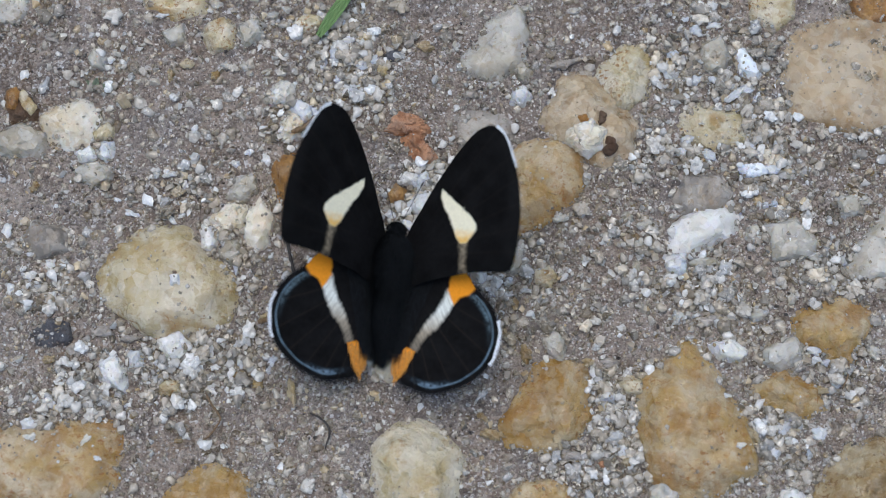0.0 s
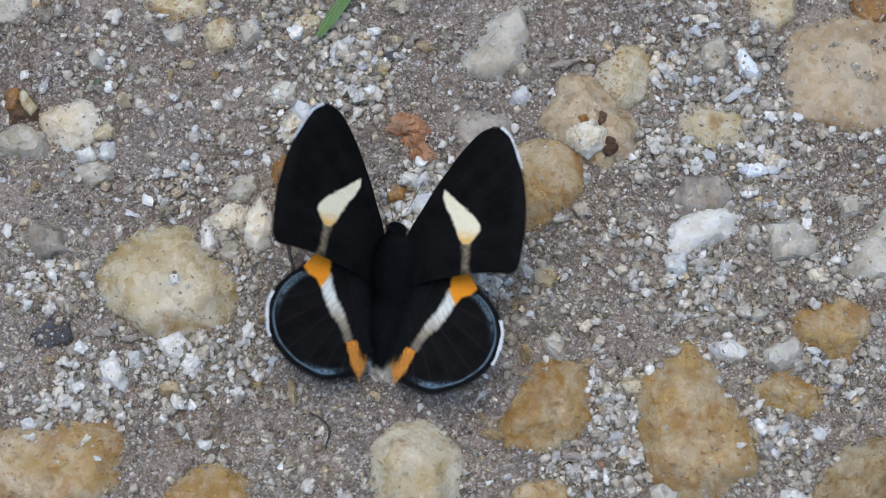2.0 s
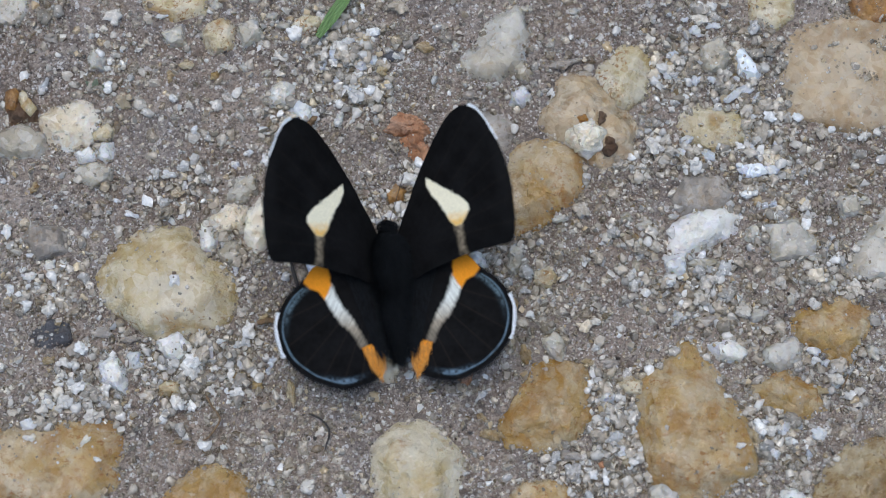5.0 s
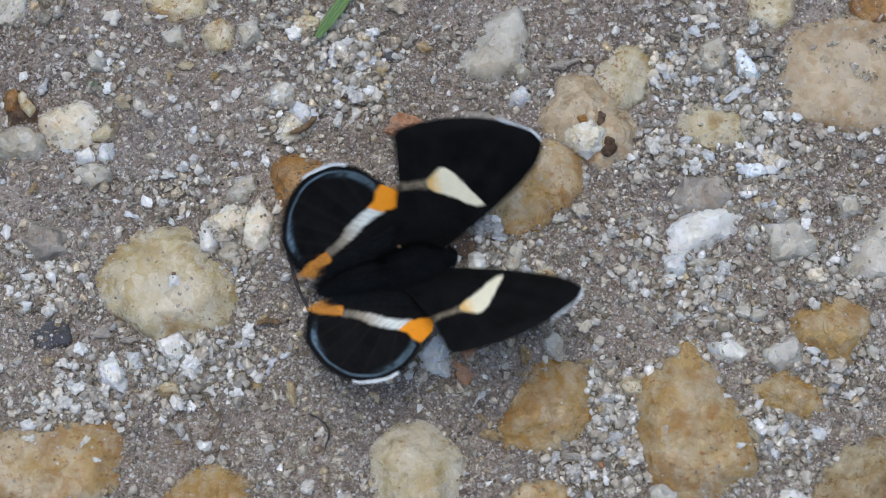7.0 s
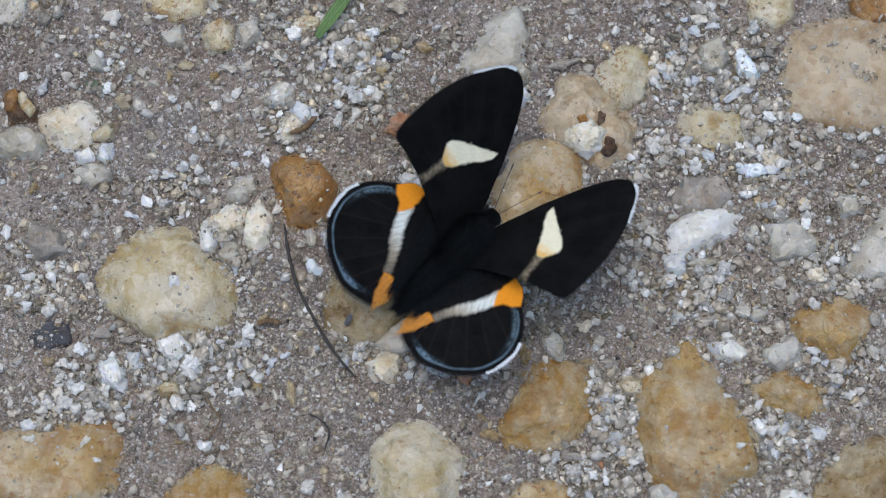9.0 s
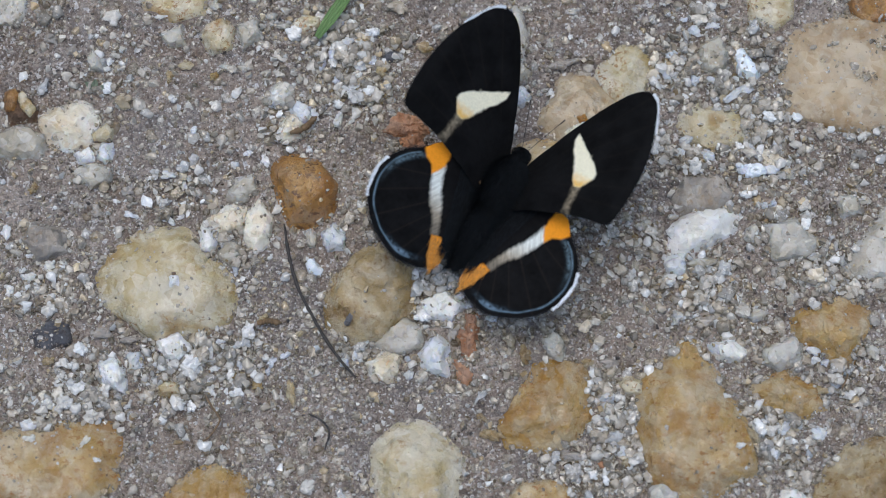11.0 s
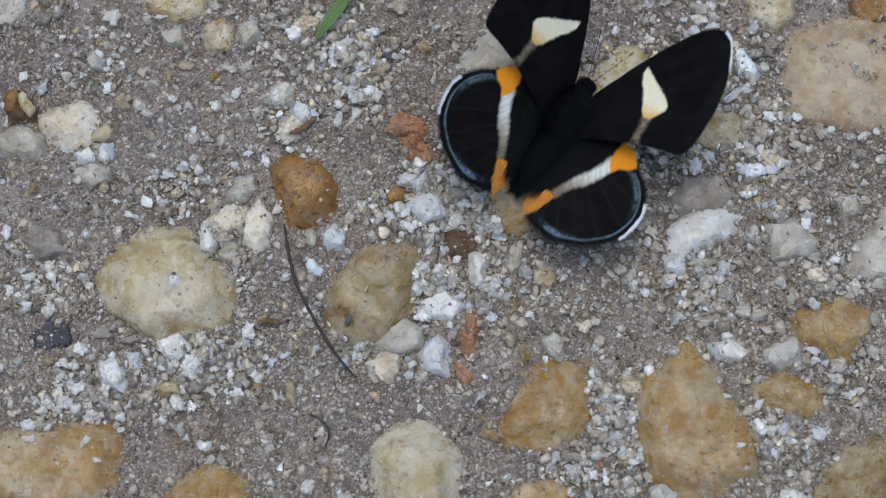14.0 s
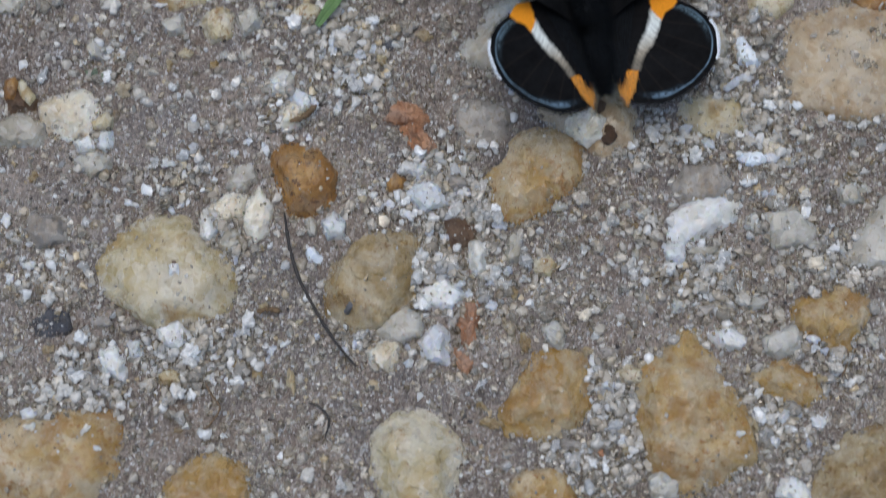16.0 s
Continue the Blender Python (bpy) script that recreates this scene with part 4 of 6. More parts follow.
for i, (x, y, w, l, turn) in enumerate((
        (-45.1, -25.8, 1.35, 2.10, 160), (-41.2, -20.9, 1.05, 1.35, 0), (-43.9, -18.1, 1.65, 2.70, 0), (-42.0, -18.1, 1.05, 1.80, 0),
        (21.4, -22.5, 1.35, 1.95, 90), (22.9, -22.9, 1.35, 2.25, 60), (20.7, -24.0, 1.50, 2.25, 0), (24.0, -21.8, 1.35, 1.95, 20),
        (24.7, -24.0, 1.35, 2.10, 20), (26.1, -25.8, 1.20, 2.55, 80), (26.2, -21.0, 1.20, 1.65, 100), (19.7, -16.6, 1.50, 2.55, 120),
        (20.4, -18.1, 1.50, 1.95, 0), (19.2, -21.8, 1.20, 1.95, 90), (22.1, -24.7, 1.50, 2.10, 0), (23.5, -26.9, 1.95, 2.55, 0),)):
    shard(x, y, w, l, turn, WHITE, 'little white quartz bit of the grit', i + 384)
for i, (x, y, w, l, turn) in enumerate((
        (34.5, -1.8, 2.55, 5.25, 10), (36.4, -2.2, 1.05, 2.25, 110), (35.3, 0.1, 1.20, 1.65, 0), (41.4, -9.1, 2.25, 4.50, 20),
        (37.8, -6.0, 1.50, 1.95, 0), (31.0, -9.1, 2.55, 3.30, 40), (33.6, -6.8, 1.35, 1.80, 0), (26.0, 0.1, 1.80, 2.55, 100),
        (27.5, 0.8, 1.05, 2.25, 110), (26.8, 3.2, 1.80, 2.55, 30), (25.5, -2.2, 1.35, 2.25, 110), (21.0, -1.8, 1.35, 1.50, 0),
        (23.3, -2.6, 0.90, 1.35, 90), (18.8, -1.5, 1.35, 1.80, 160), (15.5, 3.9, 1.80, 2.70, 0), (17.8, 9.3, 1.35, 1.95, 0),)):
    shard(x, y, w, l, turn, PALE, 'small beige quartz piece of the grit', i + 393)
for i, (x, y, w, l, turn) in enumerate((
        (30.6, 4.3, 1.35, 1.80, 0), (24.5, 4.3, 1.35, 2.25, 0), (10.9, -5.6, 1.80, 2.40, 0), (5.7, -7.9, 1.65, 2.25, 0),
        (49.2, -1.1, 1.65, 2.40, 0), (50.7, 0.1, 1.05, 2.25, 90), (51.6, -4.5, 1.50, 1.95, 0), (52.9, -1.5, 1.80, 2.25, 60),
        (56.3, 6.6, 1.80, 2.25, 20), (46.6, 10.1, 1.35, 1.65, 90), (52.2, 0.5, 1.05, 1.80, 80), (47.3, -1.5, 0.90, 1.20, 0),
        (45.9, -6.8, 1.50, 2.55, 90), (51.0, -11.3, 1.50, 2.25, 0), (53.9, -12.8, 1.50, 2.25, 0), (56.1, -13.6, 1.65, 3.00, 120),)):
    shard(x, y, w, l, turn, PALE, 'small beige quartz piece of the grit', i + 7)
for i, (x, y, w, l, turn) in enumerate((
        (48.7, -13.6, 1.80, 2.70, 0), (50.1, -15.1, 1.35, 1.65, 0), (51.4, -18.1, 1.50, 2.25, 30), (53.0, -16.2, 1.95, 2.55, 90),
        (48.7, -11.3, 1.05, 1.50, 0), (44.2, 6.2, 1.50, 1.95, 0), (43.0, 5.9, 1.20, 1.65, 0), (40.6, 10.9, 1.95, 3.30, 170),
        (44.0, 10.9, 1.65, 3.30, 0), (39.4, 21.5, 1.80, 3.75, 40), (40.9, 22.3, 1.35, 3.75, 10), (42.4, 21.1, 1.35, 2.55, 60),
        (36.5, 25.9, 1.05, 1.35, 0), (36.6, 31.1, 1.35, 2.55, 10), (34.7, 33.2, 1.20, 1.65, 0), (34.3, 30.3, 1.65, 2.25, 0),)):
    shard(x, y, w, l, turn, BLUE, 'small bluish quartz piece of the grit', i + 153)
for i, (x, y, w, l, turn) in enumerate((
        (32.8, 31.9, 1.05, 1.35, 0), (31.1, 27.1, 1.80, 1.95, 0), (30.3, 24.3, 1.50, 2.55, 130), (34.1, 23.5, 1.50, 2.25, 60),
        (36.4, 23.5, 1.50, 1.80, 0), (32.7, 15.2, 1.80, 2.55, 0), (36.2, 15.6, 1.20, 1.80, 30), (35.7, 12.9, 1.95, 3.30, 160),
        (31.9, 13.3, 1.50, 2.55, 40), (44.9, 14.4, 1.50, 3.00, 160), (42.3, 16.4, 1.35, 2.25, 130), (41.0, 14.0, 1.35, 1.80, 0),
        (48.9, -24.7, 2.25, 2.70, 0), (44.6, -23.6, 1.80, 3.00, 60), (43.3, -27.3, 1.05, 1.65, 80), (47.4, -27.3, 1.50, 1.95, 90),)):
    shard(x, y, w, l, turn, BLUE, 'small bluish quartz piece of the grit', i + 349)
for i, (x, y, w, l, turn) in enumerate((
        (2.7, 17.6, 1.50, 1.65, 0), (4.3, 18.0, 1.35, 1.65, 90), (8.1, 17.6, 1.50, 1.80, 0), (1.6, 27.9, 1.35, 1.95, 90),
        (6.2, 22.3, 1.20, 1.50, 0), (13.1, 21.5, 1.05, 1.65, 100), (14.2, 20.0, 1.20, 1.20, 0), (12.3, 23.1, 1.20, 1.65, 110),
        (7.4, 32.3, 1.05, 1.50, 0), (11.3, 33.6, 1.35, 1.80, 0), (17.8, 33.2, 1.20, 1.95, 0), (19.8, 15.2, 0.75, 1.05, 0),
        (24.8, 17.6, 1.50, 2.10, 120), (26.7, 18.0, 1.05, 1.80, 90), (27.8, 14.0, 1.50, 1.95, 0), (28.6, 32.3, 1.35, 1.65, 90),)):
    shard(x, y, w, l, turn, PALE, 'small grey quartz piece of the sand', i + 471)
for i, (x, y, w, l, turn) in enumerate((
        (-1.8, 11.7, 1.65, 3.30, 20), (-0.3, 10.5, 1.50, 2.55, 150), (3.5, 10.9, 1.65, 2.55, 20), (5.0, 8.6, 1.50, 1.95, 80),
        (-9.8, 20.0, 1.35, 2.10, 100), (-9.1, 17.6, 1.20, 1.80, 90), (-7.2, 20.7, 1.20, 1.80, 60), (-10.6, 21.1, 1.50, 2.25, 110),
        (-23.4, 32.3, 1.50, 1.95, 0), (-21.8, 31.1, 1.65, 2.25, 0), (-27.1, 25.1, 1.35, 2.25, 130), (-29.4, 25.1, 1.50, 2.55, 160),
        (-24.0, 24.3, 1.35, 1.95, 0), (-19.4, 23.5, 1.35, 1.95, 100), (-17.2, 27.1, 1.05, 1.50, 0), (-31.1, 34.0, 1.80, 3.00, 0),)):
    shard(x, y, w, l, turn, PALE, 'small grey quartz piece of the sand', i + 582)
for i, (x, y, w, l, turn) in enumerate((
        (39.8, -24.7, 2.55, 3.75, 120), (49.6, -18.8, 1.80, 2.55, 0), (19.0, -15.1, 1.35, 1.95, 0), (6.3, -24.7, 2.25, 3.75, 150),
        (5.2, -22.5, 1.05, 2.25, 140), (9.0, -12.4, 1.50, 2.25, 90), (10.8, -14.3, 2.25, 3.30, 120), (9.4, -7.5, 1.50, 2.25, 90),
        (-51.8, -15.1, 1.50, 2.25, 0), (-54.7, 8.2, 1.65, 2.10, 60), (-37.0, 23.9, 1.35, 1.95, 90), (-34.8, 25.5, 2.25, 2.55, 0),
        (-30.9, 23.9, 1.50, 1.95, 0), (-11.1, 28.7, 1.65, 2.25, 0), (-8.3, 24.3, 1.65, 2.25, 110), (-2.6, 27.9, 2.25, 3.30, 0),)):
    shard(x, y, w, l, turn, TAN, 'small ochre pebble in the sand', i + 500)
for i, (x, y, w, l, turn) in enumerate((
        (-23.7, -9.1, 1.05, 1.80, 30), (-26.9, -16.9, 1.80, 2.25, 0), (-19.9, -19.2, 1.80, 4.50, 100), (-24.3, -18.1, 1.50, 2.25, 0),
        (-15.2, -6.0, 1.20, 1.80, 0), (-18.9, -11.3, 1.05, 1.50, 0), (23.9, -28.4, 1.80, 2.55, 0), (27.6, -26.9, 1.50, 2.25, 80),)):
    shard(x, y, w, l, turn, TAN, 'small ochre pebble in the sand', i + 29)
for i, (x, y, w, l, turn) in enumerate((
        (-37.8, 25.9, 1.20, 1.35, 0), (-42.2, 7.8, 1.65, 2.10, 30), (-46.2, 5.1, 1.65, 2.25, 0), (3.5, 21.1, 1.80, 2.55, 0),
        (16.5, 25.9, 2.55, 4.50, 10), (-4.9, 29.1, 2.25, 3.75, 100), (8.5, -27.7, 1.65, 1.95, 0), (16.6, -27.3, 2.55, 3.75, 0),
        (21.9, -15.1, 1.50, 3.00, 0), (34.7, -9.8, 2.25, 3.00, 0), (51.2, -24.0, 1.50, 2.25, 60), (54.2, -22.5, 1.20, 2.25, 60),
        (1.2, -11.3, 1.65, 3.00, 90), (-13.0, -4.5, 1.05, 1.50, 0), (-31.9, -26.2, 1.05, 1.65, 90), (-37.0, -2.2, 0.90, 1.20, 0),)):
    shard(x, y, w, l, turn, GREY, 'small dull grey pebble in the sand', i + 974)
for i, (x, y, w, l, turn) in enumerate((
        (-49.7, 16.4, 1.05, 1.50, 0), (-53.3, 29.1, 1.80, 2.55, 0), (-50.2, 27.5, 1.50, 2.25, 100), (-44.9, -11.3, 2.25, 3.30, 0),
        (-41.1, -12.1, 1.95, 3.00, 0), (-48.5, -13.6, 2.25, 3.30, 30),)):
    shard(x, y, w, l, turn, GREY, 'small dull grey pebble in the sand', i + 894)

# pale chips lying on the edges of the large ochre stones
for i, (x, y, w, l, turn, material) in enumerate((
        (41.1, -20.8, 1.5, 2.2, 60, IVORY),
        (40.6, -24.1, 1.7, 2.6, 110, IVORY),
        (42.8, -27.0, 1.4, 2.0, 20, WHITE),
        (38.4, -26.3, 1.2, 1.8, 0, IVORY),
        (37.1, -19.6, 1.0, 1.4, 0, WHITE),
        (41.8, -23.0, 1.1, 1.5, 0, BLUE),
        (-54.1, -23.5, 1.6, 2.2, 30, WHITE),
        (-53.5, -25.4, 1.3, 2.0, 0, IVORY),
        (-46.3, -25.7, 1.3, 2.4, 40, IVORY),
        (-44.7, -28.1, 1.0, 1.4, 0, WHITE),
        (-56.5, -23.7, 1.0, 1.4, 0, BLUE),)):
    shard(x, y, w, l, turn, material, 'pale quartz chip lying on an ochre stone', i + 57).location.z = (max(0.0, top_at(x, y)) + 0.12 * w) * MM

# ---------------------------------------------------------------- grit and sand

def tree_of(polys):
    verts, faces = [], []
    for vs, fs in polys:
        k = len(verts)
        verts += vs
        faces += [[i + k for i in f] for f in fs]
    return BVHTree.FromPolygons(verts, faces)


ROCKS, SHARDS = tree_of(rock_polys), tree_of(shard_polys)
# patches of washed quartz grit: x, y, reach (mm) and how thick it lies
PATCHES = ((-0.3, 6.2, 5.6, 1.0), (4.2, 3.2, 4.5, 1.0), (-1.0, -4.5, 5.3, 0.9), (6.4, -4.5, 4.5, 0.7), (-6.3, 4.7, 3.8, 0.6),
           (-34.4, -15.1, 6.8, 0.8), (-28.4, -15.1, 4.5, 0.8), (22.2, -21.0, 4.5, 1.0), (23.2, -26.2, 4.5, 0.9), (-13.3, 27.5, 5.3, 0.9),
           (-11.0, 23.5, 4.5, 0.9), (-20.1, 18.0, 3.8, 0.7), (-28.1, 0.8, 4.5, 0.7), (34.8, -4.5, 6.8, 0.6), (50.6, -3.0, 5.3, 0.7),
           (41.5, 16.4, 6.8, 0.6), (38.5, 18.8, 5.3, 0.4), (48.1, 10.9, 5.3, 0.3), (54.2, 10.9, 4.5, 0.2), (45.6, 3.2, 5.3, 0.6),
           (44.4, 11.7, 4.5, 0.7), (31.1, 25.1, 4.5, 0.8), (27.8, 14.0, 3.8, 0.6), (39.5, 24.3, 5.3, 0.6), (33.5, 29.9, 4.5, 0.5),
           (35.3, 13.3, 4.5, 0.5), (-46.1, -19.5, 5.3, 0.7), (-50.4, -22.5, 4.5, 0.6), (43.8, -24.0, 4.5, 0.7), (50.8, -15.8, 4.5, 0.6),
           (-54.1, -5.3, 4.5, 0.5), (12.4, -6.0, 6.0, 0.35), (19.8, -9.8, 6.8, 0.22), (28.1, -4.5, 6.0, 0.4), (16.2, 0.1, 4.5, 0.3),
           (-10.7, -13.6, 3.8, 0.5), (-34.3, 7.8, 4.5, 0.4), (-44.7, 25.1, 4.5, 0.4), (24.5, 0.8, 3.8, 0.4), (19.4, -31.3, 5.3, 0.7),
           (44.0, 0.8, 4.5, 0.3))


def thickness(x, y):
    return max([0.0] + [k * math.exp(-((x - px) ** 2 + (y - py) ** 2) / (r * r)) for px, py, r, k in PATCHES])


def scatter(name, count, small, large, power, material, label, category, keep, on_rock=0.1, seed=5, sunk=0.25, shapes=GRAINS, tip=0.6, span=(66, 44), rim=0.5):
    """Strews grains over the ground and, thinly, over the stones, as one object that nobody could count."""
    rnd = random.Random(seed)
    vs, fs, k = [], [], 0
    done = tries = 0
    while done < count and tries < count * 14:
        tries += 1
        x, y = rnd.uniform(-span[0], span[0]), rnd.uniform(-span[1], span[1])
        if rnd.random() > keep(x, y):
            continue
        d = small + (large - small) * rnd.random() ** power
        z = float(ground_height(x * MM, y * MM))
        above, *_ = SHARDS.ray_cast(Vector((x * MM, y * MM, 0.05)), Vector((0, 0, -1)))
        if above and above.z > z + 0.00012:
            continue
        hit, normal, _, _ = ROCKS.ray_cast(Vector((x * MM, y * MM, 0.05)), Vector((0, 0, -1)))
        if hit and hit.z > z:
            low = (hit.z - z) < rim * MM
            if not low and (rnd.random() > on_rock or normal.z < 0.75):
                continue
            z = hit.z if low else hit.z + 0.00002
            d *= 1.0 if low else 0.7
        pts, tris = shapes[rnd.randrange(len(shapes))]
        m = np.array(Euler((rnd.uniform(-tip, tip), rnd.uniform(-tip, tip), rnd.uniform(0, 6.28))).to_matrix())
        r = d * MM / 2
        vs.append(pts @ m.T * r + np.array([x * MM, y * MM, z + r * (0.55 - sunk)]))
        fs.append(tris + k)
        k += len(pts)
        done += 1
    ob = mesh_object(name, np.concatenate(vs).tolist(), np.concatenate(fs).tolist(), material, shapes is not GRAINS)
    if shapes is not GRAINS:
        ob.data.set_sharp_from_angle(angle=radians(48))
    return tagged(ob, label, category, kind="stuff")


def strew_pieces(count, small, large, power, seed, keep):
    """Single loose quartz pieces, things of their own that share a few meshes."""
    rnd = random.Random(seed)
    meshes = []
    for pts, tris in LUMPS:
        me = bpy.data.meshes.new("quartz_piece")
        me.from_pydata((pts * MM / 2).tolist(), [], tris.tolist())
        me.polygons.foreach_set("use_smooth", [True] * len(me.polygons))
        me.set_sharp_from_angle(angle=radians(32))
        me.materials.append(WHITE_PIECES)
        meshes.append(me)
    done = 0
    while done < count:
        x, y = rnd.uniform(-60, 60), rnd.uniform(-36, 36)
        if rnd.random() > keep(x, y):
            continue
        z = float(ground_height(x * MM, y * MM))
        hit, *_ = ROCKS.ray_cast(Vector((x * MM, y * MM, 0.05)), Vector((0, 0, -1)))
        if hit and hit.z - z > 0.0004:
            continue
        d = small + (large - small) * rnd.random() ** power
        ob = new("quartz_piece", rnd.choice(meshes))
        ob.location = (x * MM, y * MM, max(z, hit.z if hit else z) + 0.2 * d * MM)
        ob.rotation_euler = (rnd.uniform(-0.4, 0.4), rnd.uniform(-0.4, 0.4), rnd.uniform(0, 6.28))
        ob.scale = (d, d, d)
        tagged(ob, "small angular translucent white quartz piece in grit", "stone", "loose quartz pieces")
        done += 1


strew_pieces(300, 1.7, 3.2, 1.4, 20, lambda x, y: 0.015 + 0.98 * thickness(x, y) ** 1.7)
scatter("quartz_bits", 1500, 1.0, 2.5, 1.5, WHITE_GRAINS, "angular white and clear quartz bits in the grit", "grit",
        lambda x, y: 0.012 + 0.98 * thickness(x, y) ** 1.7, 0.0, 26, 0.3, CHUNKS, 0.4)
scatter("dull_grit", 2000, 0.9, 3.0, 2.2, DULL_GRAINS, "grey and beige translucent grit in the sand", "grit",
        lambda x, y: 0.32 + 0.75 * float(bumps(x, y, 9.0, 60)), 0.0, 19, 0.75, CHUNKS, 0.4)
scatter("quartz_grit", 4200, 0.7, 1.8, 1.8, CLEAR_GRAINS, "loose clear and white quartz grit on the sand", "grit",
        lambda x, y: 0.05 + 0.95 * thickness(x, y) ** 1.5, 0.03, 21, 0.4, CRUMBS, 0.5)
scatter("coarse_sand", 12000, 0.3, 1.0, 2.0, CLEAR_GRAINS, "coarse pale quartz sand grains", "sand",
        lambda x, y: 0.10 + 0.80 * thickness(x, y) + 0.22 * float(bumps(x, y, 8.0, 66)), 0.2, 22, 0.5)
scatter("grey_sand", 9000, 0.25, 0.9, 2.0, DULL_GRAINS, "coarse grey and beige sand grains", "sand",
        lambda x, y: 0.25 + 0.8 * float(bumps(x, y, 8.0, 66)), 0.01, 25, 0.6, rim=0.6)
scatter("brown_sand", 9000, 0.24, 0.85, 2.2, SAND_GRAINS, "grey, brown and black sand grains", "sand",
        lambda x, y: 0.3 + 0.7 * float(bumps(x, y, 6.0, 62)), 0.0, 23, 0.5, rim=0.45)
scatter("fine_sand", 26000, 0.12, 0.32, 1.0, SAND_GRAINS, "fine mixed sand grains", "sand",
        lambda x, y: 0.6, 0.015, 24, 0.3, rim=0.45)

# ---------------------------------------------------------------- small plant and litter things


def tube(points, radii, sides=8):
    """A tube through points (mm) with a radius at each."""
    bm = bmesh.new()
    rings = []
    pts = [Vector(p) for p in points]
    for i, (p, r) in enumerate(zip(pts, radii)):
        d = (pts[min(i + 1, len(pts) - 1)] - pts[max(i - 1, 0)]).normalized()
        u = d.orthogonal().normalized() if abs(d.z) > 0.9 else d.cross(Vector((0, 0, 1))).normalized()
        w = d.cross(u)
        rings.append([bm.verts.new((p + (u * math.cos(t) + w * math.sin(t)) * r) * MM) for t in [6.2832 * j / sides for j in range(sides)]])
    for a, b in zip(rings, rings[1:]):
        for j in range(sides):
            bm.faces.new((a[j], a[(j + 1) % sides], b[(j + 1) % sides], b[j]))
    bm.faces.new(rings[0][::-1]), bm.faces.new(rings[-1])
    bmesh.ops.recalc_face_normals(bm, faces=bm.faces)
    return bm


def curve_through(points, n):
    """A smooth row of n places through a few points."""
    pts = [Vector(p) for p in points]
    pts = [pts[0] * 2 - pts[1]] + pts + [pts[-1] * 2 - pts[-2]]
    out = []
    for i in range(n):
        t = i / (n - 1) * (len(pts) - 3)
        k = min(int(t), len(pts) - 4)
        f = t - k
        a, b, c, d = pts[k:k + 4]
        out.append(0.5 * ((2 * b) + (c - a) * f + (2 * a - 5 * b + 4 * c - d) * f * f + (3 * b - a - 3 * c + d) * f ** 3))
    return out


def twig(name, points, thick, material, label, category, seed=1):
    """A thin dry stem lying on the sand along x, y points (mm)."""
    rnd = random.Random(seed)
    row = []
    for p in curve_through([(x, y, 0) for x, y in points], 40):
        hit, *_ = ROCKS.ray_cast(Vector((p.x * MM, p.y * MM, 0.05)), Vector((0, 0, -1)))
        z = max(float(ground_height(p.x * MM, p.y * MM)), hit.z if hit else -1) / MM
        row.append([p.x + rnd.uniform(-0.03, 0.03), p.y + rnd.uniform(-0.03, 0.03), z])
    heights = [r[2] for r in row]
    for i, r in enumerate(row):
        near = heights[max(0, i - 4):i + 5]
        r[2] = 0.5 * (max(near) + sum(near) / len(near)) + thick * 0.55 + (0.7 if thick < 0.4 and material is STRAW else 0.35)
    radii = [thick * (0.5 + 0.12 * rnd.uniform(-1, 1)) * min(1, 0.5 + 4 * i / 40, 0.5 + 4 * (39 - i) / 40) for i in range(40)]
    return tagged(part(name, tube(row, radii), material), label, category)


def blade(name, x, y, z, length, width, turn, rise, label):
    """A grass blade: folded along its midrib, tapered to a point."""
    bm = bmesh.new()
    rows = []
    for i in range(25):
        t = i / 24
        w = width / 2 * (math.sin(math.pi * min(1, 0.12 + t * 0.88)) ** 0.75)
        h = rise * t + 0.5 * t * (1 - t)
        line = []
        for j in range(-4, 5):
            s = j / 4
            line.append(bm.verts.new(Vector((t * length, s * w, h + 0.22 * abs(s) * w + 0.008 * (j % 2))) * MM))
        rows.append(line)
    for a, b in zip(rows, rows[1:]):
        for j in range(8):
            bm.faces.new((a[j], a[j + 1], b[j + 1], b[j]))
    bmesh.ops.solidify(bm, geom=bm.faces[:], thickness=0.00012)
    bmesh.ops.recalc_face_normals(bm, faces=bm.faces)
    ob = part(name, bm, SPROUT if name == "sprout_leaf" else LEAF)
    ob.matrix_world = pose(x * MM, y * MM, z * MM, 0, 0, turn)
    return tagged(ob, label, "leaf")


twig('twig', ((-21.1, 3.3), (-20.6, 0.1), (-20.1, -2.2), (-19.0, -5.6), (-17.4, -8.7), (-15.8, -11.5), (-13.6, -14.7), (-11.4, -17.2)), 0.42, TWIG, 'thin black curved twig lying on the grit', 'twig', seed=1)
twig('straw', ((-31.2, -19.3), (-30.4, -20.7), (-29.2, -22.4), (-29.4, -23.4), (-30.4, -24.9), (-31.5, -25.7)), 0.3, STRAW, 'thin brown bent straw on the sand', 'straw', seed=2)
twig('straw', ((-17.4, -22.0), (-16.0, -22.7), (-15.0, -23.8), (-14.9, -24.9), (-15.4, -26.6)), 0.28, TWIG, 'small dark curved rootlet', 'rootlet', seed=3)
twig('straw', ((-21.4, -10.0), (-23.0, -9.7), (-24.5, -10.0)), 0.8, STRAW, 'short brown bit of stick', 'stick', seed=4)
twig('straw', ((-20.4, 15.4), (-18.9, 16.0), (-17.9, 17.0), (-17.0, 17.8)), 0.8, STRAW, 'brown sliver of dry stalk', 'stalk', seed=5)
twig('straw', ((52.1, -18.8), (53.0, -16.6), (52.9, -15.1)), 0.25, STRAW, 'thin dark rootlet by a pebble', 'rootlet', seed=6)
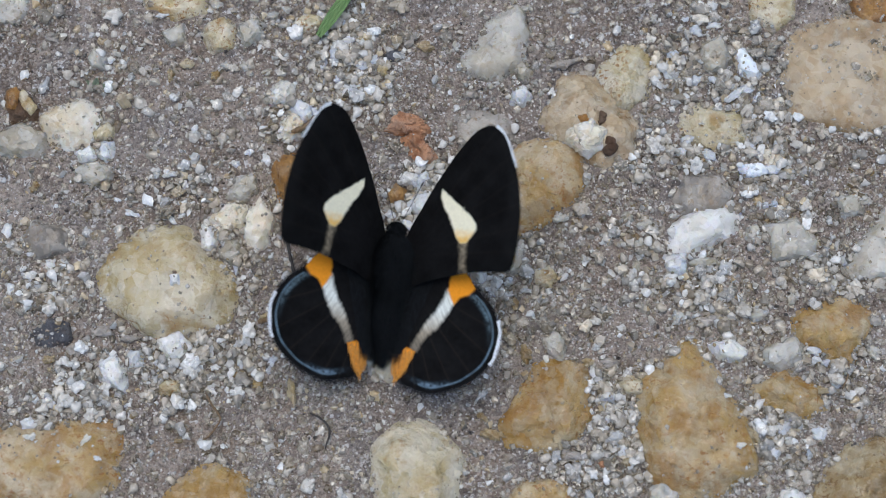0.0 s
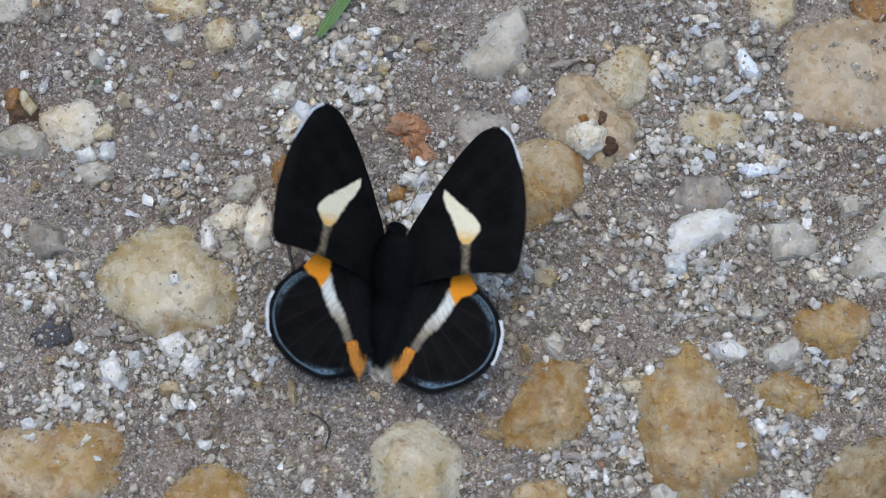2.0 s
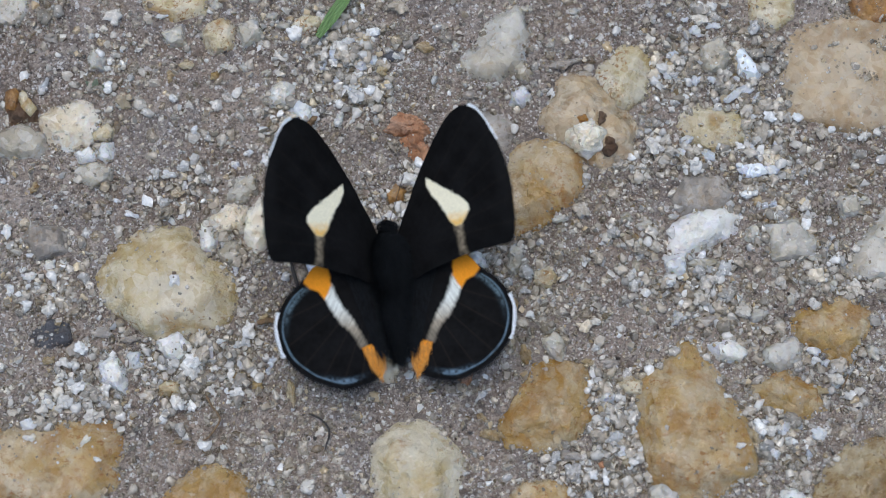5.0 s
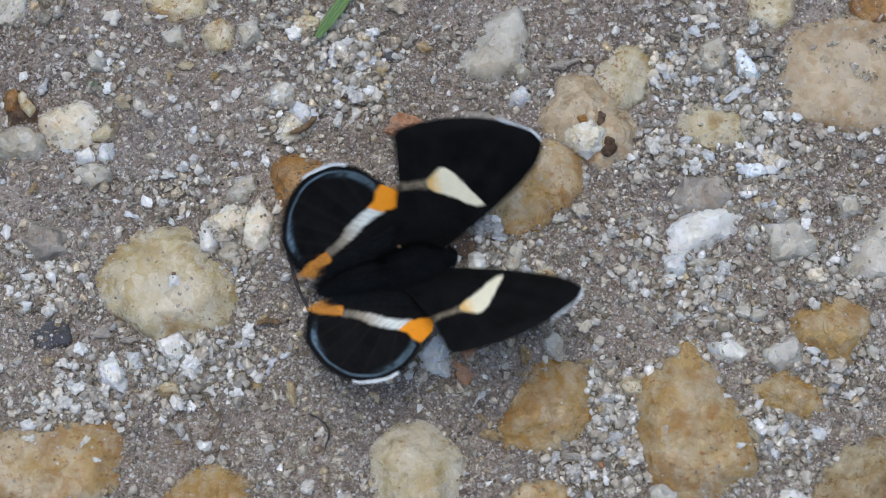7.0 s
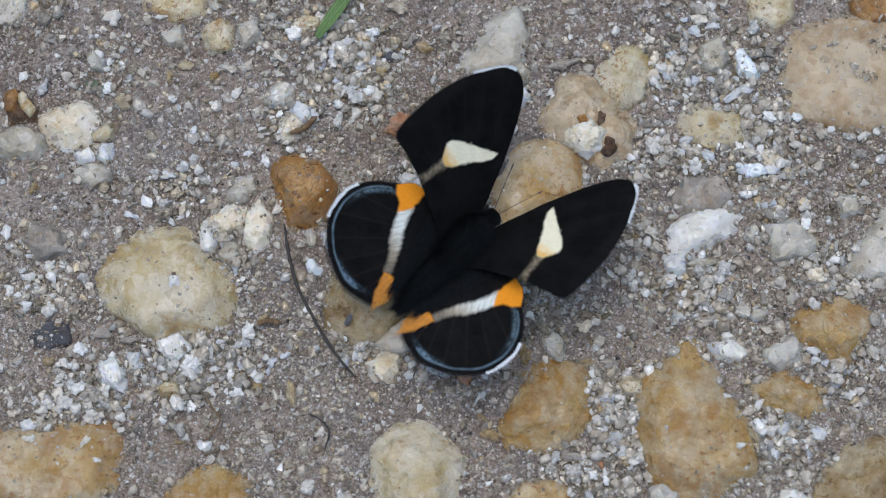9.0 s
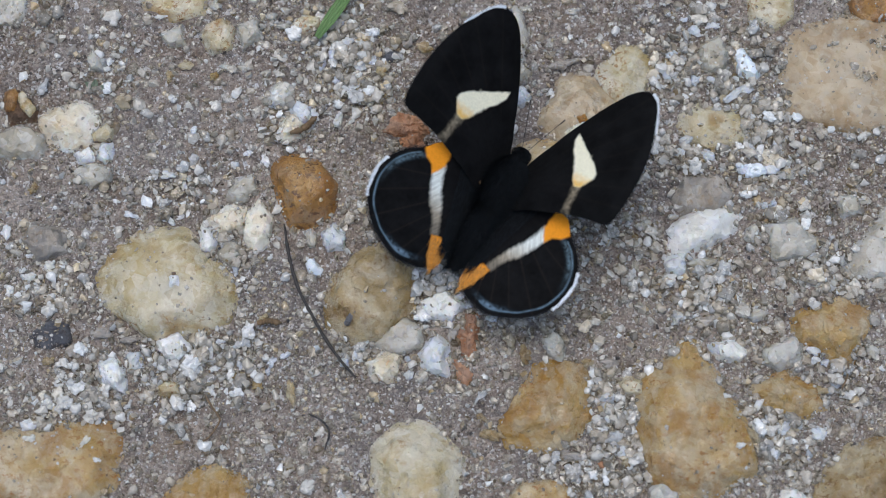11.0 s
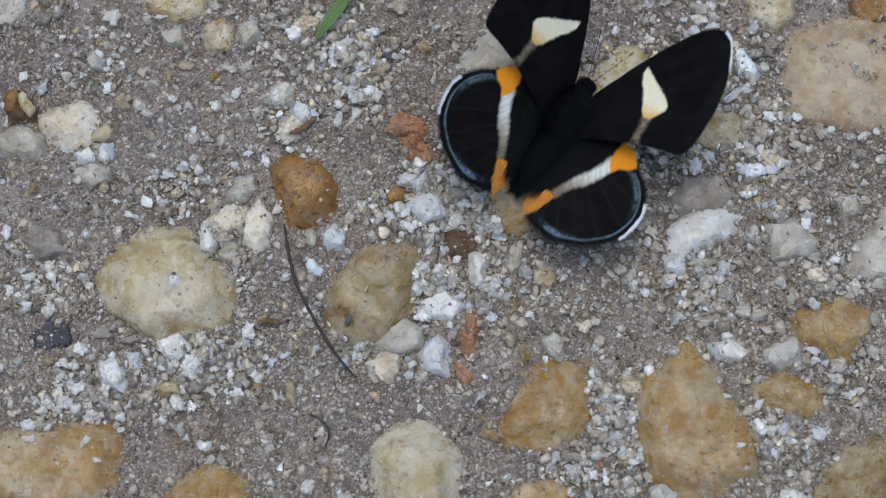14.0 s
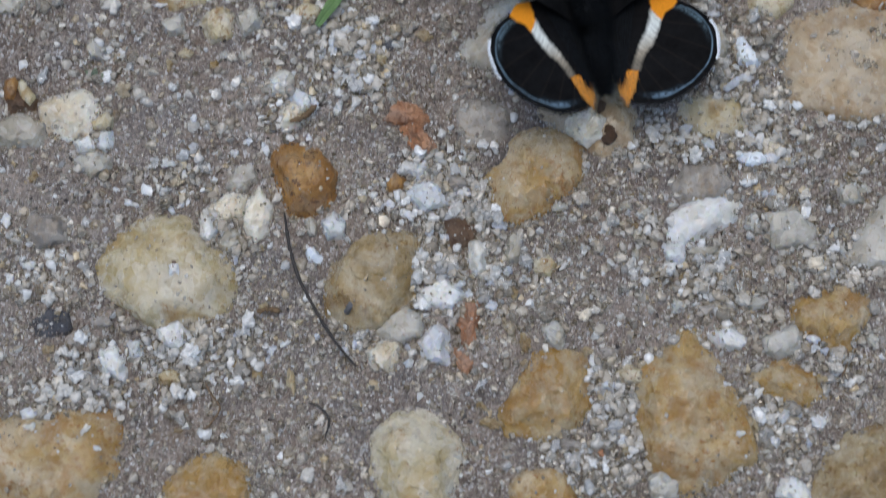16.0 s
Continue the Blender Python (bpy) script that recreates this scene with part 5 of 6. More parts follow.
blade('grass_blade', -17.05, 29.1, 0.9, 10.32, 1.73, 54, 1.5, 'bright green pointed grass blade lying on grit')
blade('sprout_leaf', -47.08, 21.62, 0.5, 1.60, 0.90, 77, 0.6, 'tiny pale green leaf of a sprout')
blade('sprout_leaf', -46.64, 22.10, 0.5, 1.47, 0.68, -6, 0.5, 'tiny grey-green leaf of a sprout')
blade('sprout_leaf', -47.17, 21.94, 0.5, 1.43, 0.60, 141, 0.4, 'tiny grey-green leaf of a sprout')

# ---------------------------------------------------------------- butterfly
HINGE = 1.2     # mm from the body's middle to the wing joint


def outline(points, n):
    """A closed smooth outline through a few corner points."""
    m = len(points)
    out = []
    for i in range(n):
        t = i / n * m
        k, f = int(t), t - int(t)
        a, b, c, d = [np.array(points[(k + j) % m], float) for j in (-1, 0, 1, 2)]
        out.append(0.5 * ((2 * b) + (c - a) * f + (2 * a - 5 * b + 4 * c - d) * f * f + (3 * b - a - 3 * c + d) * f ** 3))
    return np.array(out)


def within_patch(u, v, corners, soft):
    """1 inside a patch with these corners, 0 outside, with a soft rim."""
    inside = np.zeros(u.shape, bool)
    dist = np.full(u.shape, 1e9)
    n = len(corners)
    for i in range(n):
        (x0, y0), (x1, y1) = corners[i], corners[(i + 1) % n]
        cross = ((y0 > v) != (y1 > v)) & (u < (x1 - x0) * (v - y0) / (y1 - y0 + 1e-12) + x0)
        inside ^= cross
        t = np.clip(((u - x0) * (x1 - x0) + (v - y0) * (y1 - y0)) / ((x1 - x0) ** 2 + (y1 - y0) ** 2), 0, 1)
        dist = np.minimum(dist, np.hypot(u - x0 - t * (x1 - x0), v - y0 - t * (y1 - y0)))
    return np.clip(0.5 + np.where(inside, dist, -dist) / soft, 0, 1)


def blend(colour, amount, other):
    return colour + amount[..., None] * (np.array(other) - colour)


FORE = ((0.1, 2.6), (2.5, 7.3), (5.4, 12.0), (8.3, 15.7), (10.4, 17.35), (12.4, 17.7), (14.2, 16.75), (16.3, 13.6), (17.7, 10.2),
        (18.5, 6.3), (18.55, 2.0), (17.75, -0.55), (14.6, -0.85), (11.0, -1.2), (5.0, -2.4), (0.1, -3.4))
HIND = ((0.1, 0.8), (4.0, 0.5), (8.0, -0.5), (9.3, -0.95), (10.7, -2.6), (12.8, -4.4), (14.2, -6.7), (14.55, -9.2), (13.7, -12.1), (11.6, -14.4),
        (9.0, -15.8), (6.2, -16.6), (3.7, -16.2), (1.6, -15.3), (0.7, -13.2), (0.1, -10.5), (-0.6, -7.0), (-0.6, -3.0))
CREAM_PATCH = ((5.55, 9.45), (6.9, 8.6), (8.6, 7.5), (10.3, 6.45), (11.75, 5.35), (12.0, 4.4), (11.2, 3.3), (10.6, 2.65), (9.5, 2.6), (8.7, 3.5), (7.7, 5.2), (6.2, 7.2), (5.45, 8.3))
CREAM_TAIL = ((10.7, 2.8), (9.4, 2.8), (9.8, 0.7), (10.0, -1.2), (11.1, -1.3), (10.8, 0.5))
ORANGE_TOP = ((7.3, -0.3), (9.3, -0.7), (10.75, -2.6), (9.9, -3.6), (8.7, -4.1), (8.0, -5.1), (7.0, -3.2))
WHITE_BAND = ((8.15, -4.6), (7.0, -3.2), (6.0, -5.6), (4.5, -7.8), (2.7, -11.2), (3.6, -11.6), (4.8, -9.6), (6.2, -8.2), (7.4, -6.2))
ORANGE_LOW = ((3.5, -11.5), (2.1, -11.2), (0.5, -12.4), (0.6, -14.0), (1.3, -15.6), (2.5, -13.9))


def wing_pattern(fore, u, v, s):
    """Colour of the wing at u (outward), v (forward) in mm; s runs from 0 at the middle to 1 at the margin."""
    jag = 0.10 * bumps(u, v, 0.55, 21) + 0.05 * bumps(u, v, 0.22, 22)
    colour = np.zeros(u.shape + (3,)) + np.array((0.0056, 0.0058, 0.0063))
    colour = colour * (1 + 0.35 * bumps(u, v, 2.2, 31) + 0.25 * bumps(u, v, 0.4, 32))[..., None]
    root = (0.3, 0.6) if fore else (0.6, -2.2)
    ang = np.degrees(np.arctan2(v - root[1], u - root[0]))
    away = np.hypot(u - root[0], v - root[1])
    for vein in ((52, 40, 31, 22, 13, 4) if fore else (-10, -22, -34, -46, -57, -67, -76)):
        line = np.exp(-((ang - vein) * np.radians(1) * away / 0.085) ** 2) * np.clip((away - 5) / 4, 0, 1)
        colour = blend(colour, (0.25 if fore else 0.5) * line, (0.024, 0.019, 0.016))
    if fore:
        p = within_patch(u + jag, v + jag, CREAM_TAIL, 0.7)
        colour = blend(colour, p * (0.34 + 0.25 * bumps(u, v, 0.3, 41)), (0.50, 0.42, 0.30))
        p = within_patch(u + jag * 0.5, v + jag * 0.7, CREAM_PATCH, 0.22)
        low = np.clip((4.5 - v + 0.3 * bumps(u, v, 0.4, 42)) / 1.5, 0, 1)
        colour = blend(colour, p, (0.86, 0.82, 0.63))
        colour = blend(colour, p * low * 0.95, (0.80, 0.50, 0.14))
    else:
        rim = (1 - s)
        edge = np.clip((away - 8.5) / 2, 0, 1)
        arc = ((ang > -74) & (ang < -7)).astype(float)
        wob = 0.008 * bumps(u, v, 1.6, 44)
        line = np.exp(-((rim - 0.088 - wob) / 0.010) ** 2)
        colour = blend(colour, np.clip(line * edge * arc * (0.75 + 0.4 * bumps(u, v, 0.7, 43)), 0, 1), (0.17, 0.26, 0.34))
        low = np.exp(-((ang + 67) / 7) ** 2) * np.exp(-((rim - 0.115) / 0.035) ** 2)
        colour = blend(colour, np.clip(low * (0.65 + 0.6 * bumps(u, v, 0.3, 45)), 0, 1), (0.15, 0.23, 0.31))
        top = np.exp(-((ang + 15) / 8) ** 2) * np.exp(-((rim - 0.145) / 0.045) ** 2)
        colour = blend(colour, np.clip(top * (0.7 + 0.7 * bumps(u, v, 0.22, 46)), 0, 1), (0.11, 0.17, 0.21))
        fade = np.clip((v + 12.5) / 5.0, 0.38, 1)
        comb = 0.16 * bumps(u * 0.83 + v * 0.55, (v * 0.83 - u * 0.55) * 0.1, 0.2, 48)
        p = within_patch(u + jag + 0.5 * comb, v + jag - 0.35 * comb, WHITE_BAND, 0.5)
        streak = 0.85 + 0.22 * bumps(u * 0.83 + v * 0.55, (v * 0.83 - u * 0.55) * 0.12, 0.16, 47)
        band = np.array((0.74, 0.79, 0.76)) + np.clip((-6.0 - v) / 3.0, 0, 1)[..., None] * np.array((-0.22, -0.33, -0.40))
        colour = blend(colour, np.clip(p * fade * streak, 0, 1), band)
        for corners in (ORANGE_TOP, ORANGE_LOW):
            p = within_patch(u + jag, v + jag, corners, 0.3)
            colour = blend(colour, p, (0.83, 0.31, 0.025))
    return np.clip(colour, 0, 1)


def build_wing(name, shape, fore, side, parent, label):
    n, rings = 320, 70
    rim = outline(shape, n)
    mid = np.array((9.5, 7.0) if fore else (6.5, -8.0))
    scales = np.linspace(0, 1, rings + 1)[1:] ** 0.8
    u = np.concatenate([[mid[0]], (mid[0] + np.outer(scales, rim[:, 0] - mid[0])).ravel()])
    v = np.concatenate([[mid[1]], (mid[1] + np.outer(scales, rim[:, 1] - mid[1])).ravel()])
    s = np.concatenate([[0.0], np.repeat(scales, n)])
    root = (0.3, 0.6) if fore else (0.6, -2.2)
    ang = np.degrees(np.arctan2(v - root[1], u - root[0]))
    away = np.hypot(u - root[0], v - root[1])
    fold = 0.035 * np.cos(radians(360) * ang / 11.5) * np.clip(away / 14, 0, 1)
    z = fold + 0.05 * bumps(u, v, 3, 51) - 0.3 * np.clip((s - 0.8) / 0.2, 0, 1) ** 2 * (away / 18)
    half = 0.035
    top = np.stack([v, side * u, z + half * (1 - s ** 8)], 1) * MM
    low = np.stack([v, side * u, z - half], 1) * MM
    m = len(top)
    faces = []
    for base, flip in ((0, False), (m, True)):
        for j in range(n):
            a, b = base + 1 + j, base + 1 + (j + 1) % n
            f = [(base, a, b)]
            f += [(a + k * n, a + (k + 1) * n, b + (k + 1) * n, b + k * n) for k in range(rings - 1)]
            faces += [q[::-1] for q in f] if flip == (side < 0) else f
    last = 1 + (rings - 1) * n
    for j in range(n):
        a, b = last + j, last + (j + 1) % n
        q = (a, m + a, m + b, b)
        faces.append(q[::-1] if side < 0 else q)
    faces = [f[::-1] for f in faces]
    ob = mesh_object(name, np.concatenate([top, low]).tolist(), faces, WING, True)
    col = wing_pattern(fore, u, v, s)
    col = np.concatenate([col, col])
    att = ob.data.color_attributes.new("pattern", "FLOAT_COLOR", "POINT")
    att.data.foreach_set("color", np.concatenate([col, np.ones((len(col), 1))], 1).astype(np.float32).ravel())
    ob.parent = parent
    tagged(ob, label)
    # scale fringe along the margin
    rnd = random.Random(7 if fore else 8)
    vs = {False: [], True: []}
    step = 8
    start, stop = (round(n * 4.5 / 16), round(n * 11.2 / 16)) if fore else (round(n * 3.6 / 17), round(n * 13.4 / 17))
    for j in range(start * step, stop * step):
        t = j / step
        k, f = int(t), t - int(t)
        p = rim[k % n] * (1 - f) + rim[(k + 1) % n] * f
        d = rim[(k + 1) % n] - rim[k % n]
        d = d / np.hypot(*d)
        out = np.array((-d[1], d[0]))
        if np.dot(out, p - mid) < 0:
            out = -out
        where = t / n * len(shape)
        white = (5.25 < where < 7.35) if fore else (5.9 < where < 8.0)
        long = (0.34 if white else 0.24) * rnd.uniform(0.85, 1.1) if fore else (0.42 * rnd.uniform(0.85, 1.1) if white else 0.45 * rnd.uniform(0.6, 1.3))
        if not white and not fore and where > 9:
            long *= 1.5
        out = out + d * rnd.uniform(-0.35, 0.35)
        width = 0.06 if white else 0.016
        zz = float(-0.3 * np.hypot(*(p - np.array(root))) / 18)
        a, b, c = p - d * width - out * 0.12, p + d * width - out * 0.12, p + out * long
        for q, h in ((a, 0.03), (b, 0.03), (c, rnd.uniform(-0.12, 0.1))):
            vs[white].append(((q[1]) * MM, side * q[0] * MM, (zz + h) * MM))
    for white in (False, True):
        f = [(i, i + 1, i + 2) for i in range(0, len(vs[white]), 3)]
        fr = mesh_object("fringe", vs[white], f, FRINGE_WHITE if white else FRINGE_DARK)
        fr.parent = ob
        tagged(fr, "white scale fringe" if white else "dark hair fringe")
    if not fore:
        wing_hair(ob, side)
    return ob


def wing_hair(wing, side):
    """Long soft hairs over the inner half of a hindwing, and tawny ones at its orange end."""
    rnd = random.Random(15)
    for count, tawny in ((1500, False), (420, True)):
        vs = []
        while len(vs) < 3 * count:
            if tawny:
                u, v = rnd.uniform(0.3, 3.4), rnd.uniform(-15.4, -11.2)
                if within_patch(np.array([u]), np.array([v]), ORANGE_LOW, 0.3)[0] < 0.5:
                    continue
                d, long = Vector((-1, rnd.uniform(-0.35, 0.12) * side, 0.03)), rnd.uniform(0.5, 1.5)
            else:
                v = rnd.uniform(-12.5, -1.5)
                u = rnd.uniform(-0.5, max(0.6, 5.6 + v * 0.33))
                d, long = Vector((-1, side * rnd.uniform(-0.5, 0.1), rnd.uniform(0.02, 0.22))), rnd.uniform(0.9, 2.0)
            a = Vector((v, side * u, 0.05))
            w = Vector((0, 0.035, 0.0))
            vs += [(a - w) * MM, (a + w) * MM, (a + d.normalized() * long) * MM]
        hair = mesh_object("hair", [q[:] for q in vs], [(i, i + 1, i + 2) for i in range(0, len(vs), 3)], TAWNY_HAIR if tawny else FUR)
        hair.parent = wing
        tagged(hair, "tawny orange hairs" if tawny else "soft black hairs")


def lathe(profile, squash=1.0, sides=28, seed=0, rough=0.05):
    """A body part along x: rows of (x, radius, lift) in mm."""
    bm = bmesh.new()
    rings = []
    for x, r, lift in profile:
        ring = []
        for j in range(sides):
            t = 6.2832 * j / sides
            k = 1 + rough * noise.noise(Vector((x * 1.7 + seed, math.cos(t) * 2, math.sin(t) * 2)))
            ring.append(bm.verts.new(Vector((x, math.cos(t) * r * k, math.sin(t) * r * k * squash + lift)) * MM))
        rings.append(ring)
    for a, b in zip(rings, rings[1:]):
        for j in range(sides):
            bm.faces.new((a[j], a[(j + 1) % sides], b[(j + 1) % sides], b[j]))
    bm.faces.new(rings[0]), bm.faces.new(rings[-1])
    bmesh.ops.recalc_face_normals(bm, faces=bm.faces)
    return bm


def fuzz(name, profile, count, long, back, parent, material, seed, squash=1.0):
    """Short fur standing on a body part."""
    rnd = random.Random(seed)
    vs = []
    for _ in range(count):
        i = rnd.randrange(len(profile) - 1)
        f = rnd.random()
        x, r, lift = [a * (1 - f) + b * f for a, b in zip(profile[i], profile[i + 1])]
        t = rnd.uniform(-0.5, 3.64)
        out = Vector((0, math.cos(t), math.sin(t)))
        root = Vector((x, math.cos(t) * r, math.sin(t) * r * squash + lift))
        tip = root + (out * rnd.uniform(0.4, 1) + Vector((-back * rnd.uniform(0.3, 1.2), rnd.uniform(-0.3, 0.3), 0))) * long * rnd.uniform(0.6, 1.2)
        w = Vector((0.03, -math.sin(t) * 0.03, math.cos(t) * 0.03))
        vs += [(root - w - out * 0.1) * MM, (root + w - out * 0.1) * MM, tip * MM]
    ob = mesh_object(name, [v[:] for v in vs], [(i, i + 1, i + 2) for i in range(0, len(vs), 3)], material)
    ob.parent = parent
    return ob


def build_butterfly():
    root = tagged(new("butterfly"), "black butterfly with cream, white and orange wing bands", "butterfly")
    thorax_rows = [(-4.8, 1.3, 0.2), (-4.0, 1.9, 0.3), (-2.5, 2.35, 0.4), (-0.5, 2.5, 0.5), (1.2, 2.3, 0.5), (2.4, 1.75, 0.35), (3.2, 1.1, 0.2)]
    thorax = part("thorax", lathe(thorax_rows, 0.8, seed=1), FUR, root)
    fuzz("fur", thorax_rows, 5600, 1.5, 1.1, thorax, FUR, 3, 0.8)
    abdomen_rows = [(-4.2, 1.45, 0.2), (-5.5, 1.75, 0.15), (-7.0, 1.8, 0.05), (-8.8, 1.65, -0.05), (-10.5, 1.3, -0.2), (-12.0, 0.8, -0.35), (-12.9, 0.35, -0.45), (-13.2, 0.1, -0.5)]
    abdomen = part("abdomen", lathe(abdomen_rows, 0.9, seed=4), FUR, root)
    fuzz("fur", abdomen_rows, 3600, 1.0, 1.4, abdomen, FUR, 5)
    head_rows = [(2.9, 0.8, 0.1), (3.3, 1.05, 0.1), (3.9, 1.12, 0.1), (4.4, 0.9, 0.05), (4.75, 0.45, 0.0), (4.9, 0.1, 0.0)]
    head = part("head", lathe(head_rows, 0.95, seed=6), FUR, root)
    fuzz("fur", head_rows, 1500, 0.75, 0.5, head, FUR, 9)
    for side in (1, -1):
        bm = bmesh.new()
        bmesh.ops.create_uvsphere(bm, u_segments=18, v_segments=12, radius=0.5 * MM)
        eye = part("eye", bm, EYE_GLOSS, head, "glossy dark eye")
        eye.location = Vector((4.0, side * 0.85, 0.15)) * MM
        rows = curve_through([(4.5, side * 0.35, 0.5), (6.5, side * 1.15, 1.7), (8.4, side * 1.9, 2.6), (10.2, side * 2.6, 3.2)], 24)
        part("antenna", tube(rows, [0.042 + 0.008 * (i % 2) + (0.09 * max(0, i - 19) / 4 if i < 23 else 0.02) for i in range(24)]), TWIG, head, "thin dark clubbed antenna")
        for k, (x, reach_out, fore) in enumerate(((1.9, 2.6, 2.4), (-0.4, 3.4, -0.3), (-2.6, 3.0, -3.0))):
            rows = [(x, side * 1.0, -0.9), (x + fore * 0.35, side * reach_out * 0.75, -1.0), (x + fore * 0.8, side * reach_out, -3.6), (x + fore, side * (reach_out + 0.5), -5.3)]
            part("leg", tube(curve_through(rows, 14), [0.17 - 0.006 * i for i in range(14)], 6), FUR, root)
    # hinged wings
    wings = {}
    for side in (1, -1):
        wings["hind", side] = build_wing("hindwing", HIND, False, side, root, "black hindwing, white band, orange ends, blue rim")
        wings["fore", side] = build_wing("forewing", FORE, True, side, root, "black forewing with a cream patch, white tip")
    bm = bmesh.new()
    bmesh.ops.create_icosphere(bm, subdivisions=2, radius=0.3 * MM)
    for v in bm.verts:
        v.co *= 1 + 0.4 * noise.noise(v.co / (0.25 * MM))
    speck = part("speck", bm, STRAW, wings["hind", 1], "beige speck of grit")
    speck.location = Vector((-2.2, 1.9, 0.2)) * MM
    return root, wings


BUTTERFLY, WINGS = build_butterfly()

# seconds; x, y of the thorax (mm); heading, roll, pitch; lift of the forewings and of the hindwings; sweep;
# by how much more the first of each pair is lifted (degrees)
STAND = (
    (0, -6.62, -2.64, 82.6, 3.7, 7.1, 44.9, 25.3, 0.4, 1.0, 0.1),
    (0.5, -6.68, -2.63, 82.8, 4.0, 6.6, 41.9, 23.3, 0.3, 1.1, 0.0),
    (1, -6.64, -2.63, 82.7, 3.8, 5.8, 40.1, 21.4, -0.4, 0.8, 0.2),
    (1.5, -6.49, -2.87, 82.2, 1.9, 3.1, 39.8, 21.7, -0.3, 1.1, -0.0),
    (2, -6.66, -2.63, 82.8, 3.8, 5.9, 40.7, 21.5, -0.4, 0.5, 0.5),
    (2.5, -6.67, -2.62, 82.8, 3.8, 6.2, 40.8, 21.5, -0.4, 0.6, 0.5),
    (3, -6.62, -2.68, 82.7, 3.4, 5.0, 41.1, 21.4, -0.8, 0.7, 0.3),
    (3.2, -6.46, -2.66, 81.5, 3.8, 5.8, 41.3, 22.6, -0.2, 0.7, 0.3),
)
SHIFT = (
    (3.3, -6.33, -2.42, 78.4, 3.9, 6.3, 41.4, 23.1, 0.2, 0.8, 0.3),
    (3.5, -6.16, -2.40, 77.3, 4.3, 7.1, 41.6, 24.3, 0.8, 0.8, 0.3),
    (3.6, -6.54, -2.36, 80.0, 3.8, 7.1, 41.5, 23.8, 0.5, 0.6, 0.4),
    (3.8, -7.07, -1.98, 86.7, 2.7, 7.0, 41.3, 22.7, -0.0, 0.3, 0.5),
    (3.9, -7.53, -2.26, 91.5, 2.1, 6.9, 41.2, 22.1, -0.3, 0.2, 0.6),
    (4, -7.46, -2.44, 95.0, 1.6, 6.9, 41.1, 21.6, -0.6, -0.0, 0.7),
    (4.2, -7.53, -2.12, 100.2, 0.6, 6.7, 40.7, 21.2, 0.3, 0.4, -0.0),
    (6.3, -5.74, -2.73, 84.3, 5.0, 1.3, 41.3, 17.0, -0.6, 0.4, 0.6),
)
LEAVE_TURN = (
    (6.4, -6.10, -2.39, 84.2, 4.0, 2.6, 41.6, 18.7, 0.8, -0.9, 1.0),
    (6.5, -4.85, -2.25, 71.6, 3.0, 3.8, 41.9, 20.3, 2.2, -2.1, 1.4),
    (6.6, -4.67, -2.16, 61.2, 2.3, 3.0, 42.3, 22.3, 2.3, -1.9, 1.8),
    (6.7, -4.17, -2.41, 45.8, 1.6, 2.2, 42.7, 24.3, 2.4, -1.6, 2.2),
    (6.8, -4.01, -2.64, 28.8, 1.0, 1.4, 43.0, 26.2, 2.6, -1.4, 2.7),
    (6.9, -3.74, -2.47, 24.0, 0.3, 0.6, 43.4, 28.2, 2.7, -1.1, 3.1),
    (7, -2.83, -3.14, 14.3, -0.4, -0.2, 43.8, 30.2, 2.8, -0.9, 3.5),
    (7.1, -1.95, -3.91, 4.7, -1.6, -0.2, 45.0, 31.5, 2.6, -0.7, 3.1),
)
TURN = (
    (7.2, -1.60, -4.31, -2.4, -2.9, -0.1, 46.1, 32.9, 2.4, -0.6, 2.6),
    (7.3, -1.43, -4.22, -6.9, -4.1, -0.1, 47.3, 34.2, 2.2, -0.4, 2.2),
    (7.5, -0.65, -4.90, -8.5, -6.6, 0.0, 49.6, 36.9, 1.8, -0.1, 1.3),
    (7.7, -0.40, -4.59, -9.3, -5.1, -0.7, 50.5, 37.4, 2.3, -0.1, 1.7),
    (7.8, -0.42, -4.62, -7.7, -4.4, -1.0, 50.9, 37.6, 2.6, -0.2, 1.9),
    (7.9, -0.36, -3.68, -2.0, -3.6, -1.4, 51.4, 37.9, 2.8, -0.2, 2.1),
    (8, 0.51, -3.44, 1.7, -2.9, -1.7, 51.8, 38.1, 3.1, -0.2, 2.3),
    (8.2, 0.01, -1.55, 15.3, -2.5, -3.5, 48.0, 30.2, 1.6, 0.6, 1.0),
)
TURN_BACK = (
    (8.3, 0.11, -0.92, 27.2, -2.3, -4.4, 46.1, 26.3, 0.8, 0.9, 0.4),
    (8.4, 0.28, -0.39, 36.1, -2.1, -5.3, 44.2, 22.3, 0.1, 1.3, -0.3),
    (8.5, 0.18, -0.44, 38.4, -1.9, -6.2, 42.3, 18.4, -0.7, 1.7, -0.9),
    (8.6, 1.04, 0.47, 45.5, -1.3, -5.5, 42.4, 19.1, -0.2, 1.7, -0.4),
    (8.7, 1.29, 0.58, 47.0, -0.8, -4.9, 42.4, 19.8, 0.3, 1.7, 0.1),
    (8.8, 2.68, 0.87, 45.9, -0.2, -4.2, 42.5, 20.5, 0.9, 1.6, 0.6),
    (8.9, 3.37, 0.72, 46.3, 0.3, -3.6, 42.5, 21.2, 1.4, 1.6, 1.1),
    (9, 3.66, 0.39, 45.3, 0.9, -2.9, 42.6, 21.9, 1.9, 1.6, 1.6),
)
